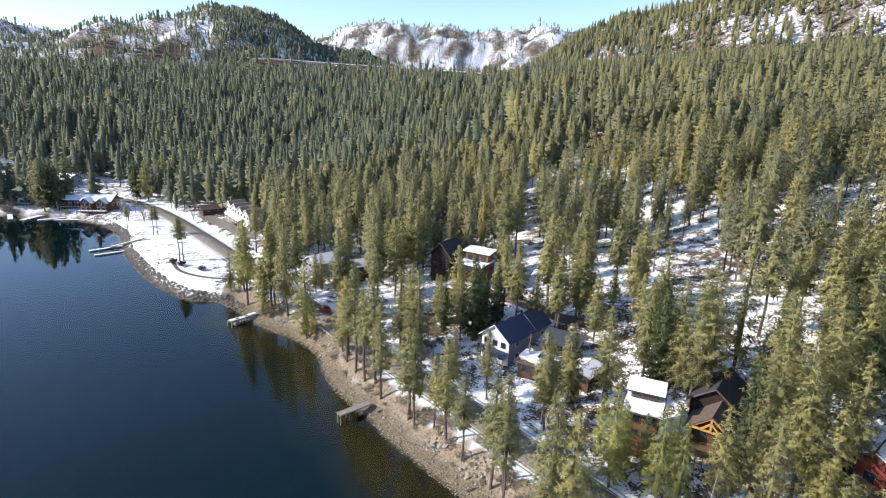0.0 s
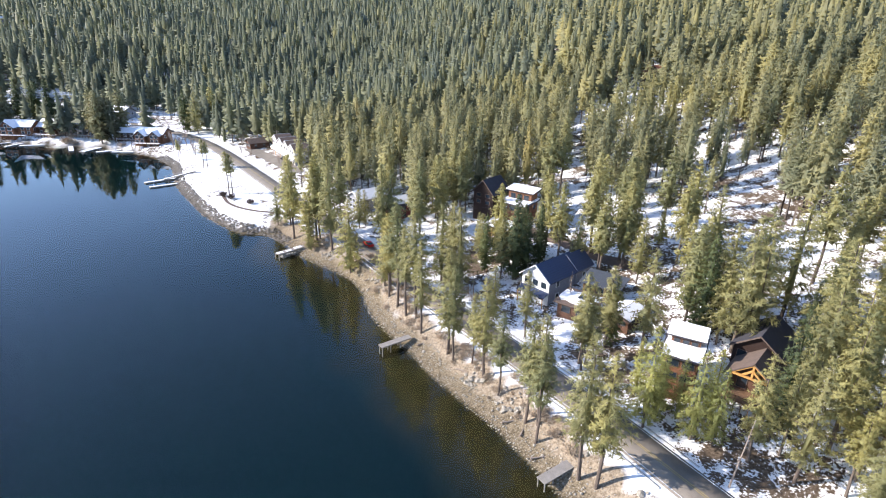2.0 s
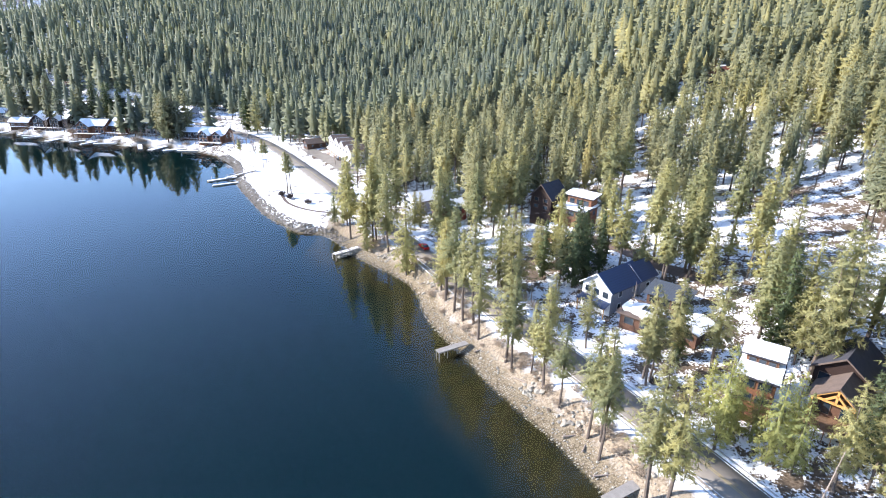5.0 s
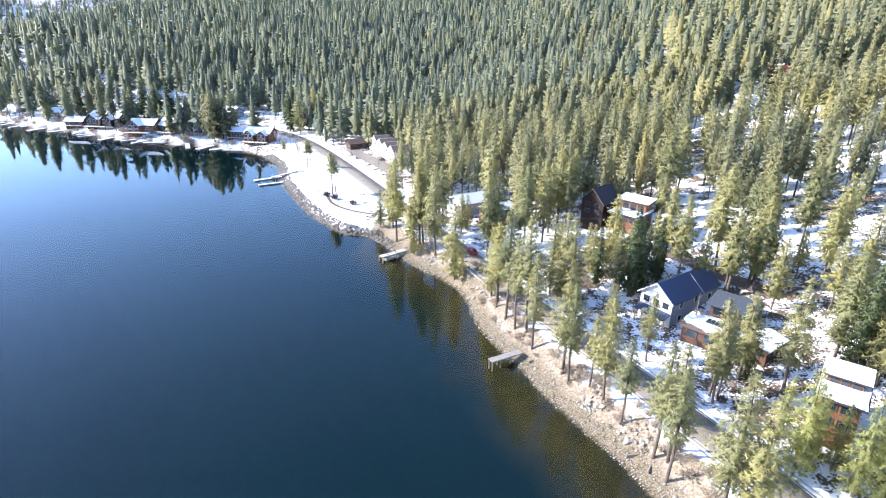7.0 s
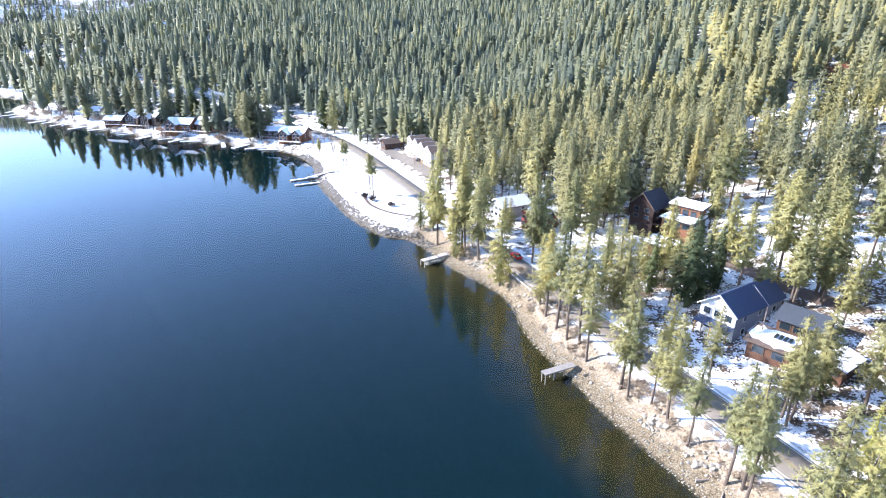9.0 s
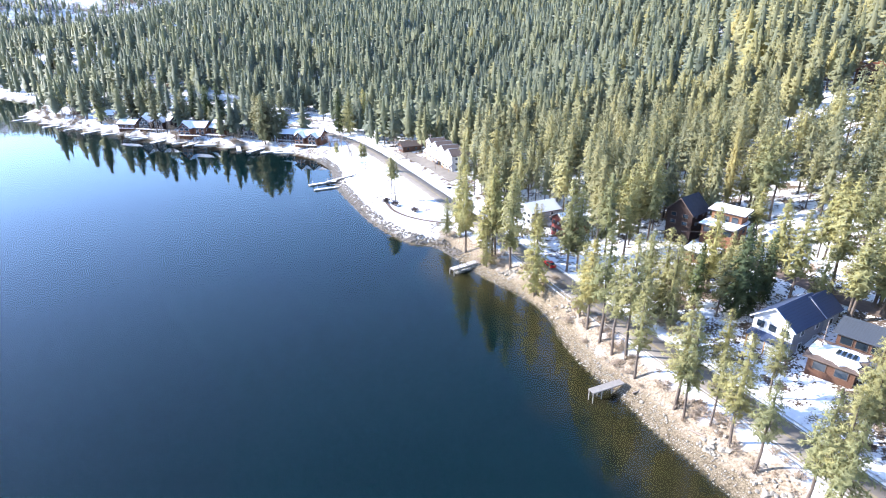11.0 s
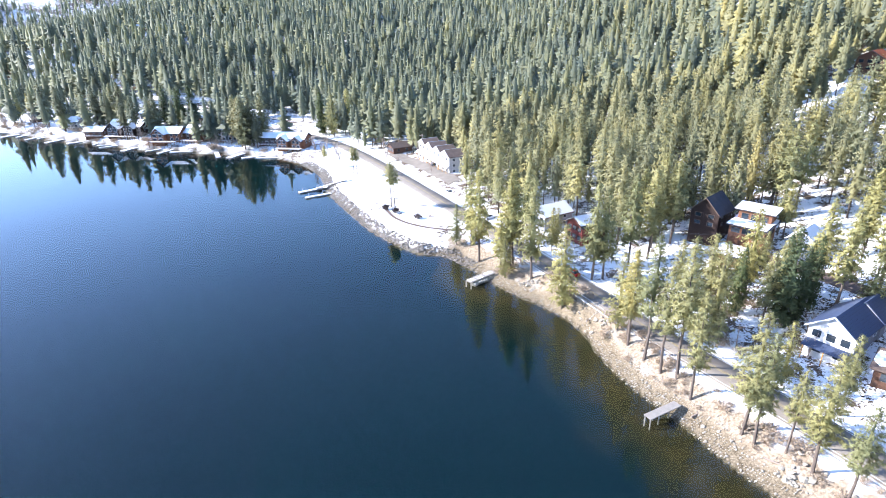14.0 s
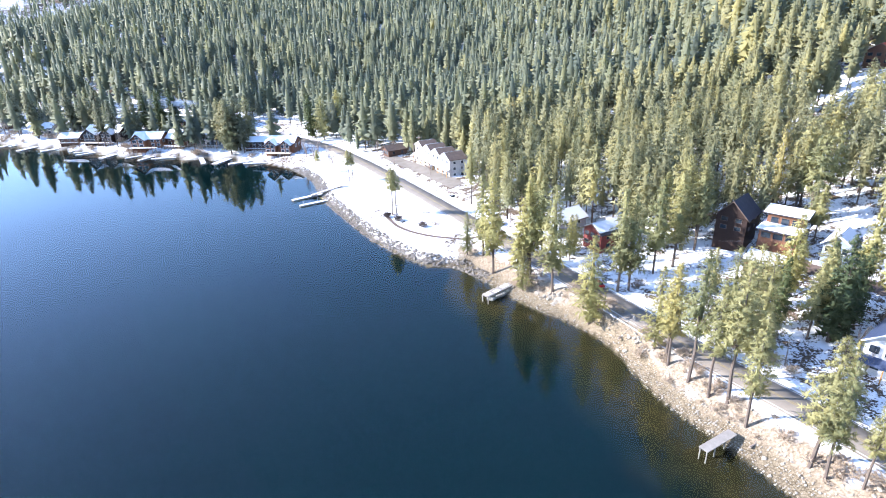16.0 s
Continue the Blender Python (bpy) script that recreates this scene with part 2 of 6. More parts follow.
def to_line(px, py, line, closed=False):
    """Distance of points to a line of corners."""
    best = np.full(px.shape, 1e9)
    pts = list(line) + ([line[0]] if closed else [])
    for (ax, ay), (bx, by) in zip(pts, pts[1:]):
        dx, dy = bx - ax, by - ay
        k = np.clip(((px - ax) * dx + (py - ay) * dy) / (dx * dx + dy * dy), 0, 1)
        best = np.minimum(best, (px - ax - k * dx) ** 2 + (py - ay - k * dy) ** 2)
    return np.sqrt(best)


def inside(px, py, line):
    odd = np.zeros(px.shape, bool)
    for (ax, ay), (bx, by) in zip(line, line[1:] + line[:1]):
        if ay != by:
            odd ^= ((ay > py) != (by > py)) & (px < (bx - ax) * (py - ay) / (by - ay) + ax)
    return odd


def off_shore(px, py):
    """Metres from the waterline: land is positive."""
    return to_line(px, py, SHORE, True) * np.where(inside(px, py, SHORE), -1, 1)


def smooth(a, b, v):
    k = np.clip((v - a) / (b - a), 0, 1)
    return k * k * (3 - 2 * k)


def waves(px, py, size, seed):
    """Smooth uneven ground, from a few crossed waves."""
    rng = np.random.RandomState(seed)
    out = np.zeros(np.shape(px))
    for k in range(7):
        a, f, ph = rng.rand() * 6.28, (0.6 + rng.rand() * 1.3) / size, rng.rand() * 6.28
        out = out + np.sin((px * np.cos(a) + py * np.sin(a)) * f * 6.28 + ph + 1.3 * np.sin((px * np.sin(a) - py * np.cos(a)) * f * 4 + ph * 2))
    return out / 4.2


RIDGE_NEAR = ([-60, -40, -36, -33.5, -31, -25, -22, -17, -12, -8, -3, 0], [3.4, 3.4, 3.6, 4.3, 5.4, 6.9, 7.3, 6.2, 4.3, 3.2, 2.4, 2.0])
RIDGE_FAR = ([-60, -38.5, -34.6, -25, -13, -8.6, -3, 1.8, 8.9, 13, 40], [5.6, 5.2, 4.4, 4.2, 5.6, 7.0, 7.0, 6.4, 6.8, 6.1, 6.0])
RIDGE_RIGHT = ([-2, 2, 4, 8, 10, 12, 15, 18, 21, 24, 29, 34, 45, 80, 120, 150], [-4.0, -1.0, 2.0, 4.0, 5.2, 6.0, 7.0, 7.5, 8.5, 9.9, 11.0, 12, 13, 12, 7, 3])
BENCH = ([-60, -54, -50, -46, -42, -38, -25, -14, -10, -3, 0, 3, 6, 9, 12, 20, 30, 60], [-0.6, -0.3, 0.1, 0.9, 1.9, 2.9, 3.2, 3.4, 3.4, 2.8, 2.6, 2.5, 3.0, 3.6, 3.9, 4.5, 5.2, 7])


def ridge(r, a, table, at, rise, eye=63.0):
    top = eye + at * np.tan(np.radians(np.interp(a, *table)))
    return top * np.where(r < at, smooth(at - rise, at, r), 1 - 0.7 * smooth(at, at + rise * 1.6, r))


HIGHWAY = 1072.0               # the highway's distance along the hillside


def highway_height(a):
    return 63.0 + HIGHWAY * np.tan(np.radians(np.interp(a, [-30, -18, -14, -10, -4, 1, 6], [3.2, 3.5, 3.38, 3.24, 3.1, 2.9, 2.6])))


def terrace(r, a):
    """One on the shelf that carries the highway, falling to nothing round it."""
    return smooth(980, 1040, r) * (1 - smooth(1110, 1300, r)) * smooth(-24, -19, a) * (1 - smooth(3, 7, a))


def ground(px, py):
    px, py = np.asarray(px, float), np.asarray(py, float)
    sd = off_shore(px, py)
    prof = np.interp(sd, [-70, -14, -6, 0, 3, 5, 7, 10, 14, 26], [-16, -5.2, -1.9, 0, 0.7, 1.7, 2.8, 3.3, 3.5, 3.7])
    riprap = np.interp(sd, [0, 3.5, 6, 26], [0, 1.9, 2.6, 3.9])
    prof = np.where((px < -72) & (px > -170) & (py < 300) & (sd > 0), riprap, prof)
    m = np.clip((px + 160) / 150, 0.2, 1.3)
    land = np.clip(sd - 22, 0, 1150)
    z = prof + 0.15 * m * land * smooth(-8, 25, land)
    z = z + 8.0 * smooth(105, 170, sd) * smooth(10, 55, px)
    r, a = np.hypot(px, py), np.degrees(np.arctan2(px, py))
    left = 1 - smooth(-4, 3, a)
    z = z + left * 0.15 * np.clip(r - 470, 0, 480) * smooth(30, 120, sd)
    lid = 46 + r * np.tan(np.radians(np.interp(a, *BENCH)))                    # the forest's flat bench below the hills
    z = np.where((r > 380) & (np.abs(a) < 60), lid + (z - lid) * (1 - smooth(-14, 10, z - lid)) - 4 * smooth(-14, 10, z - lid), z)
    z = z + np.maximum(0, highway_height(a) - z) * terrace(r, a)
    far = smooth(900, 1500, r)
    rough = waves(px, py, 60, 3) * 0.5 + waves(px, py, 17, 4) * 0.22
    z = z + rough * smooth(18, 60, sd) * (1 + 2.5 * smooth(250, 900, r))
    bumpy = (waves(px, py, 420, 5) * 30 + waves(px, py, 170, 6) * 16 + waves(px, py, 70, 7) * 5) * far
    tall = np.maximum.reduce([ridge(r, a, RIDGE_NEAR, 1950, 850), ridge(r, a, RIDGE_FAR, 3500, 1500), ridge(r, a, RIDGE_RIGHT, 1350, 700)])
    z = np.where((sd > 30) & (np.abs(a) < 150), np.maximum(z, (tall + bumpy * smooth(60, 260, tall)) * smooth(30, 200, sd)), z)
    flat = 1 - smooth(4.2, 9.0, to_line(px, py, ROAD))
    return z * (1 - flat) + (3.65 + 0.10 * waves(px, py, 60, 9)) * flat if np.ndim(z) == 0 else np.where(flat > 0, z * (1 - flat) + 3.65 * flat, z)


def gz(x, y):
    return float(ground(np.array([x]), np.array([y]))[0])


def mesh_object(name, verts, faces, mats, smooth_faces=False, which=None):
    me = bpy.data.meshes.new(name)
    me.from_pydata([tuple(v) for v in verts], [], [tuple(f) for f in faces])
    for m in mats if isinstance(mats, (list, tuple)) else [mats]:
        me.materials.append(m)
    if which is not None:
        me.polygons.foreach_set("material_index", which)
    if smooth_faces:
        me.polygons.foreach_set("use_smooth", [True] * len(me.polygons))
    me.update()
    return new(name, me)


def build_ground():
    """One sheet from the shore to the mountains, fine near the walk and coarse far off."""
    bear = np.unique(np.concatenate([np.linspace(-180, -62, 60), np.linspace(-62, 62, 300), np.linspace(62, 180, 60)]))[:-1]
    rad = np.concatenate([np.linspace(12, 60, 25), np.geomspace(61, 330, 150), np.geomspace(333, 4700, 95)])
    ca, sa = np.cos(np.radians(bear)), np.sin(np.radians(bear))
    px, py = np.outer(rad, sa).ravel(), np.outer(rad, ca).ravel()
    pz = ground(px, py)
    nr, nb = len(rad), len(bear)
    verts = np.c_[px, py, pz]
    i, j = np.meshgrid(np.arange(nr - 1), np.arange(nb), indexing="ij")
    a, b = i * nb + j, i * nb + (j + 1) % nb
    faces = np.stack([a, a + nb, b + nb, b], -1).reshape(-1, 4)
    centre = len(verts)
    verts = np.vstack([verts, [[0, 0, gz(0, 0)]]])
    me = bpy.data.meshes.new("ground")
    tri = [(centre, k, (k + 1) % nb) for k in range(nb)]
    me.from_pydata(verts.tolist(), [], faces.tolist() + tri)
    me.polygons.foreach_set("use_smooth", [True] * len(me.polygons))
    me.materials.append(GROUND)
    vx, vy = verts[:, 0], verts[:, 1]
    sd = off_shore(vx, vy)
    r, az_ = np.hypot(vx, vy), np.degrees(np.arctan2(vx, vy))
    near_shore = (vx > -76) & (vy < 175)
    beach = np.where(near_shore, 1 - smooth(4.5, 6.0, sd + waves(vx, vy, 9, 21) * 1.0), 1 - smooth(0.5, 2.5, sd))
    snow = 0.50 - 0.015 * smooth(300, 600, r) + 0.10 * waves(vx, vy, 60, 31) + 0.05 * waves(vx, vy, 15, 32)
    snow += np.where((vx < -72) & (vx > -190) & (sd < 70) & (sd > 2), 0.075, 0) + np.where((vx <= -190) & (sd < 40), 0.10, 0)                       # open ground by the water
    snow += 0.12 * (1 - smooth(4, 9, to_line(vx, vy, ROAD)))
    inland = (vx + 60) * 0.754 + (vy - 174.5) * 0.656                       # metres behind the road along the point
    snow -= (0.10 + 0.12 * waves(vx, vy, 14, 37)) * smooth(7, 12, inland) * (1 - smooth(45, 60, inland)) * smooth(-185, -165, vx) * (1 - smooth(-62, -50, vx))
    snow += (-0.03 + 0.13 * waves(vx, vy, 110, 35)) * smooth(1000, 1500, r)
    snow += 0.16 * waves(vx, vy, 330, 33) * smooth(700, 1300, r)
    snow -= 0.055 * smooth(8, 14, az_) * smooth(520, 700, r) * (1 - smooth(1500, 1900, r))
    snow += (0.05 + 0.09 * waves(vx, vy, 11, 25)) * near_shore * smooth(7.0, 9.0, sd + waves(vx, vy, 9, 22)) * (1 - smooth(16, 20, sd))
    snow -= 0.30 * terrace(r, az_) * (r < 1125) + 0.16 * smooth(-42, -39, az_) * (1 - smooth(-28, -24, az_)) * smooth(1150, 1250, r) * (1 - smooth(1550, 1700, r))
    snow -= 0.02 * smooth(8, 12, az_) * (1 - smooth(27, 30, az_)) * smooth(960, 1000, r) * (1 - smooth(1110, 1150, r))
    scrub = near_shore * smooth(3.2, 4.6, sd + waves(vx, vy, 8, 23) * 0.9) * (1 - smooth(7.2, 9.4, sd + waves(vx, vy, 7, 24) * 1.8))
    # The depth mask paints the bed darker offshore, for light the water swallows.
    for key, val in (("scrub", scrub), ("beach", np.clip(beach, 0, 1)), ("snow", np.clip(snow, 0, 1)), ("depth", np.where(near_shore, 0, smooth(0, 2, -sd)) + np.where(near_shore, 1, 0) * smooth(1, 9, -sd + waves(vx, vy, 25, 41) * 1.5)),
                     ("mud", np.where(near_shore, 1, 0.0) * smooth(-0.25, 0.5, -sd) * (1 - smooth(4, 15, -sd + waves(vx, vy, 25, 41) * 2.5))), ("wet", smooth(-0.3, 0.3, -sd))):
        at = me.attributes.new(key, "FLOAT", "POINT")
        at.data.foreach_set("value", np.asarray(val, float).astype(np.float32))
    me.update()
    return tagged(new("ground", me), "snow-patched forest floor and gravel beach rising to mountains", "ground", kind="structure")


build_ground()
lake = mesh_object("water", [(-4600, -4600, 0), (4600, -4600, 0), (4600, 4600, 0), (-4600, 4600, 0)], [(0, 1, 2, 3)], WATER)
lake.visible_shadow = False
tagged(lake, "calm dark blue lake mirroring the far shore", "lake", kind="structure")


def resample(line, step):
    """Even points along a rounded line, with its sideways direction."""
    p = np.array(line, float)
    for _ in range(2):
        q = np.empty((2 * len(p) - 2, 2))
        q[0::2], q[1::2] = p[:-1] * 0.75 + p[1:] * 0.25, p[:-1] * 0.25 + p[1:] * 0.75
        p = np.vstack([p[:1], q, p[-1:]])
    s = np.r_[0, np.cumsum(np.hypot(*np.diff(p, axis=0).T))]
    t = np.arange(0, s[-1], step)
    c = np.c_[np.interp(t, s, p[:, 0]), np.interp(t, s, p[:, 1])]
    d = np.gradient(c, axis=0)
    d /= np.linalg.norm(d, axis=1)[:, None]
    return c, np.c_[d[:, 1], -d[:, 0]]


def ribbon(name, line, offs, mat, lift=0.0, step=2.0, flat_z=None):
    """A strip along a line; offs: (sideways, height) across it."""
    c, s = resample(line, step)
    verts, faces, k = [], [], len(offs)
    for i in range(len(c)):
        for o, h in offs:
            x, y = c[i] + s[i] * o
            verts.append((x, y, (flat_z if flat_z is not None else gz(x, y)) + h + lift))
    for i in range(len(c) - 1):
        for j in range(k - 1):
            faces.append((i * k + j, i * k + j + 1, (i + 1) * k + j + 1, (i + 1) * k + j))
    return mesh_object(name, verts, faces, mat, True)


road = ribbon("road", ROAD, [(-3.7, -0.4), (-3.5, 0.03), (0, 0.07), (3.5, 0.03), (3.7, -0.4)], ASPHALT, 0.06, flat_z=3.65)
tagged(road, "two-lane grey asphalt lakeside road with thin snow edges", "road", kind="structure")
for nm, o, mt in (("edge_line", -3.1, LINE_W), ("edge_line", 3.1, LINE_W), ("centre_line", -0.18, LINE_Y), ("centre_line", 0.18, LINE_Y)):
    st = ribbon(nm, ROAD, [(o - 0.07, 0), (o + 0.07, 0)], mt, 0.135, flat_z=3.65)
    st.parent = road


# ---------- building blocks ----------
def part(name, bm, mat, parent, label=""):
    """Links a bmesh as one mesh object under a thing or a part."""
    me = bpy.data.meshes.new(name)
    bm.to_mesh(me)
    bm.free()
    for m in mat if isinstance(mat, (list, tuple)) else [mat]:
        me.materials.append(m)
    ob = new(name, me)
    ob.parent = parent
    return tagged(ob, label)


def thing(name, m, label, category, group="", kind=""):
    ob = new(name)
    ob.matrix_world = m
    ob.empty_display_size = 0.5
    return tagged(ob, label, category, group, kind)


def box(bm, x0, y0, z0, x1, y1, z1):
    """Adds a block by two corners."""
    r = bmesh.ops.create_cube(bm, size=1.0, matrix=Matrix.Translation(((x0 + x1) / 2, (y0 + y1) / 2, (z0 + z1) / 2)) @ Matrix.Diagonal((abs(x1 - x0), abs(y1 - y0), abs(z1 - z0), 1)))
    return r["verts"]


def block(*c):
    bm = bmesh.new()
    box(bm, *c)
    return bm


def beam(bm, a, b, w):
    """Adds a square bar from a to b."""
    a, b = Vector(a), Vector(b)
    d = b - a
    q = d.to_track_quat("Z", "Y").to_matrix().to_4x4()
    bmesh.ops.create_cube(bm, size=1.0, matrix=Matrix.Translation((a + b) / 2) @ q @ Matrix.Diagonal((w, w, d.length, 1)))


def rod(bm, a, b, r0, r1, sides=6):
    a, b = Vector(a), Vector(b)
    d = b - a
    q = d.to_track_quat("Z", "Y").to_matrix().to_4x4()
    bmesh.ops.create_cone(bm, cap_ends=True, segments=sides, radius1=r0, radius2=r1, depth=d.length, matrix=Matrix.Translation((a + b) / 2) @ q)


def slab(bm, corners, thick):
    """Adds a sloping plate with thickness; corners in order, thickened downwards."""
    top = [bm.verts.new(c) for c in corners]
    low = [bm.verts.new((c[0], c[1], c[2] - thick)) for c in corners]
    bm.faces.new(top), bm.faces.new(low[::-1])
    n = len(top)
    for i in range(n):
        bm.faces.new((top[i], low[i], low[(i + 1) % n], top[(i + 1) % n]))


# ---------- trees ----------
def pine_arrays(rng, h, bare, wide, whorl=0.58, tufts=6.0, tuft=0.66, per=5, lean=0.0, thin=0.0, blade=0.17, core=0.2, sides=6):
    """Needle sprays and limbs of one pine of height h: whorls of limbs with sprays along them."""
    v, f, limbs = [], [], []
    z = h * bare
    side0 = rng.rand() * 6.28
    lop = rng.rand() * 6.28                                                  # one side fuller than the other
    while z < h - 0.25:
        k = (z - h * bare) / (h * (1 - bare))
        reach = wide * (min(1, 0.55 + k * 2.2) * (1 - k) ** 0.62 + 0.03) * rng.uniform(0.78, 1.15)
        n = 6 if k < 0.6 else (5 if k < 0.85 else 4)
        side0 += 0.9 + rng.rand()
        for i in range(n):
            if rng.rand() < thin + 0.14:
                continue
            a = side0 + i * 6.283 / n + rng.uniform(-0.4, 0.4)
            ln = max(0.35, reach * rng.uniform(0.6, 1.15) * (1 + 0.15 * math.cos(a - lop)))
            up = rng.uniform(-0.22, 0.15) + 0.55 * k
            d = np.array([math.cos(a), math.sin(a), up])
            base = np.array([lean * z, 0, z + rng.uniform(-0.25, 0.25)])
            limbs.append((base, base + d * ln * 0.85, 0.045 * (1 - k) + 0.015))
            m = max(1, int(round(tufts * (0.30 + 0.9 * ln / wide))))
            for t in range(m):
                q = 0.28 + 0.72 * (t + rng.uniform(0.3, 1.0)) / m
                c = base + d * ln * q + np.array([0, 0, -0.12 * ln * q * q]) + rng.normal(0, 0.05 + 0.1 * (1 - k), 3)
                for _ in range(per):
                    o = np.array([d[0], d[1], 0.75]) + rng.normal(0, 0.45, 3)
                    w = rng.normal(0, 1, 3) + d * 0.5
                    w -= o * (w @ o) / (o @ o) * 0.8
                    w /= np.linalg.norm(w) + 1e-6
                    s = np.cross(o, w)
                    s /= np.linalg.norm(s) + 1e-6
                    L = tuft * rng.uniform(0.65, 1.25) * (0.5 + 0.62 * (1 - k))
                    b0 = len(v)
                    v += [c - s * L * blade, c + s * L * blade, c + w * L]
                    f.append((b0, b0 + 1, b0 + 2))
        z += whorl * rng.uniform(0.75, 1.25) * (1 - 0.45 * k)
    rings = []                                                               # the dense inner needles
    levels = ((0.02, 0.45), (0.14, 0.8), (0.32, 0.75), (0.52, 0.55), (0.72, 0.32), (0.9, 0.12)) if sides > 4 else ((0.0, 0.5), (0.22, 0.85), (0.55, 0.5), (0.9, 0.1))
    for q, wd in levels:
        zz = h * (bare + (1 - bare) * q)
        b0 = len(v)
        for i in range(sides):
            r, a = wide * wd * core * (1 - 0.5 * q) * rng.uniform(0.55, 1.4), i * 6.283 / sides + q * 5
            v.append(np.array([lean * zz + r * math.cos(a), r * math.sin(a), zz + rng.uniform(-0.03, 0.03) * h]))
        rings.append(b0)
    for a, b in zip(rings, rings[1:]):
        for i in range(sides):
            j = (i + 1) % sides
            f += [(a + i, a + j, b + i), (a + j, b + j, b + i)]
    top = np.array([lean * h, 0, h - 0.55])
    for _ in range(12):                                                      # the leader
        a = rng.rand() * 6.28
        b0 = len(v)
        c = top + (0, 0, rng.uniform(-0.5, 0.45))
        w = np.array([0.35 * math.cos(a), 0.35 * math.sin(a), 0.6])
        v += [c + (0.07, 0, 0), c - (0.07, 0, 0), c + w]
        f.append((b0, b0 + 1, b0 + 2))
    return v, f, limbs


def face_out(me, p, q):
    """Turns each triangle's front the way its needles face."""
    f = np.empty(len(me.loops), np.int32)
    me.loops.foreach_get("vertex_index", f)
    f = f.reshape(-1, 3)
    n = np.cross(p[f[:, 1]] - p[f[:, 0]], p[f[:, 2]] - p[f[:, 0]])
    turn = (n * (q[f].mean(axis=1) + (0, 0, 0.35))).sum(axis=1) < 0
    f[turn] = f[turn][:, ::-1]
    me.loops.foreach_set("vertex_index", f.ravel())
    me.update()


def round_normals(me, p, h, rng, centre=None):
    """Turns the needles' shading outward from the trunk, as a crown of fine needles takes the light."""
    q = p.copy() if centre is None else p - centre
    q[:, 2] = 0.55 * (q[:, 2] - 0.45 * h) * (np.hypot(q[:, 0], q[:, 1]) / (np.abs(q[:, 2] - 0.45 * h) + 0.5)) + 0.25 * np.hypot(q[:, 0], q[:, 1])
    q /= np.linalg.norm(q, axis=1)[:, None] + 1e-6
    q += rng.normal(0, 0.38, q.shape)
    q /= np.linalg.norm(q, axis=1)[:, None] + 1e-6
    face_out(me, p, q)
    me.polygons.foreach_set("use_smooth", [True] * len(me.polygons))
    me.normals_split_custom_set_from_vertices(q.tolist())


def make_pine(seed, h, bare, wide, needles, bark, name, label, **kw):
    rng = np.random.RandomState(seed)
    v, f, limbs = pine_arrays(rng, h, bare, wide, **kw)
    th = thing(name, Matrix.Identity(4), label, "tree")
    bm = bmesh.new()
    r0, lean = 0.0085 * h + 0.06, kw.get("lean", 0.0)
    hs = [-0.6, 0.3, h * 0.25, h * 0.5, h * 0.75, h * 0.985]
    rs = [r0 * 1.25, r0 * 1.05, r0 * 0.85, r0 * 0.62, r0 * 0.36, 0.03]
    rings = []
    for hh, rr in zip(hs, rs):
        ox, oy = lean * hh + 0.12 * math.sin(hh * 0.5 + seed), 0.12 * math.cos(hh * 0.43 + seed)
        rings.append([bm.verts.new((ox + rr * math.cos(i * 0.898), oy + rr * math.sin(i * 0.898), hh)) for i in range(7)])
    for a, b in zip(rings, rings[1:]):
        for i in range(7):
            bm.faces.new((a[i], a[(i + 1) % 7], b[(i + 1) % 7], b[i]))
    for a, b, r in limbs[::4]:
        rod(bm, a, b, r, r * 0.4, 3)
    for k in range(5):                                                       # dead stubs under the crown
        z, a = h * bare * rng.uniform(0.45, 1.0), rng.rand() * 6.28
        rod(bm, (lean * z, 0, z), (lean * z + 1.3 * math.cos(a), 1.3 * math.sin(a), z + 0.1), 0.035, 0.012, 3)
    t = part("trunk", bm, bark, th)
    me = bpy.data.meshes.new("crown")
    me.from_pydata([tuple(p) for p in v], [], f)
    me.materials.append(needles)
    round_normals(me, np.array(v), h, rng)
    c = new("crown", me)
    c.parent = th
    return th


def plant(src, x, y, h, h0, rng, wide=1.0):
    s = h / h0
    o = copy_thing(src, pose(x, y, gz(x, y) - 0.05, 0, 0, rng.uniform(0, 360)) @ Matrix.Diagonal((s * wide, s * wide, s, 1)))
    o.scale = (s * wide, s * wide, s)
    return o


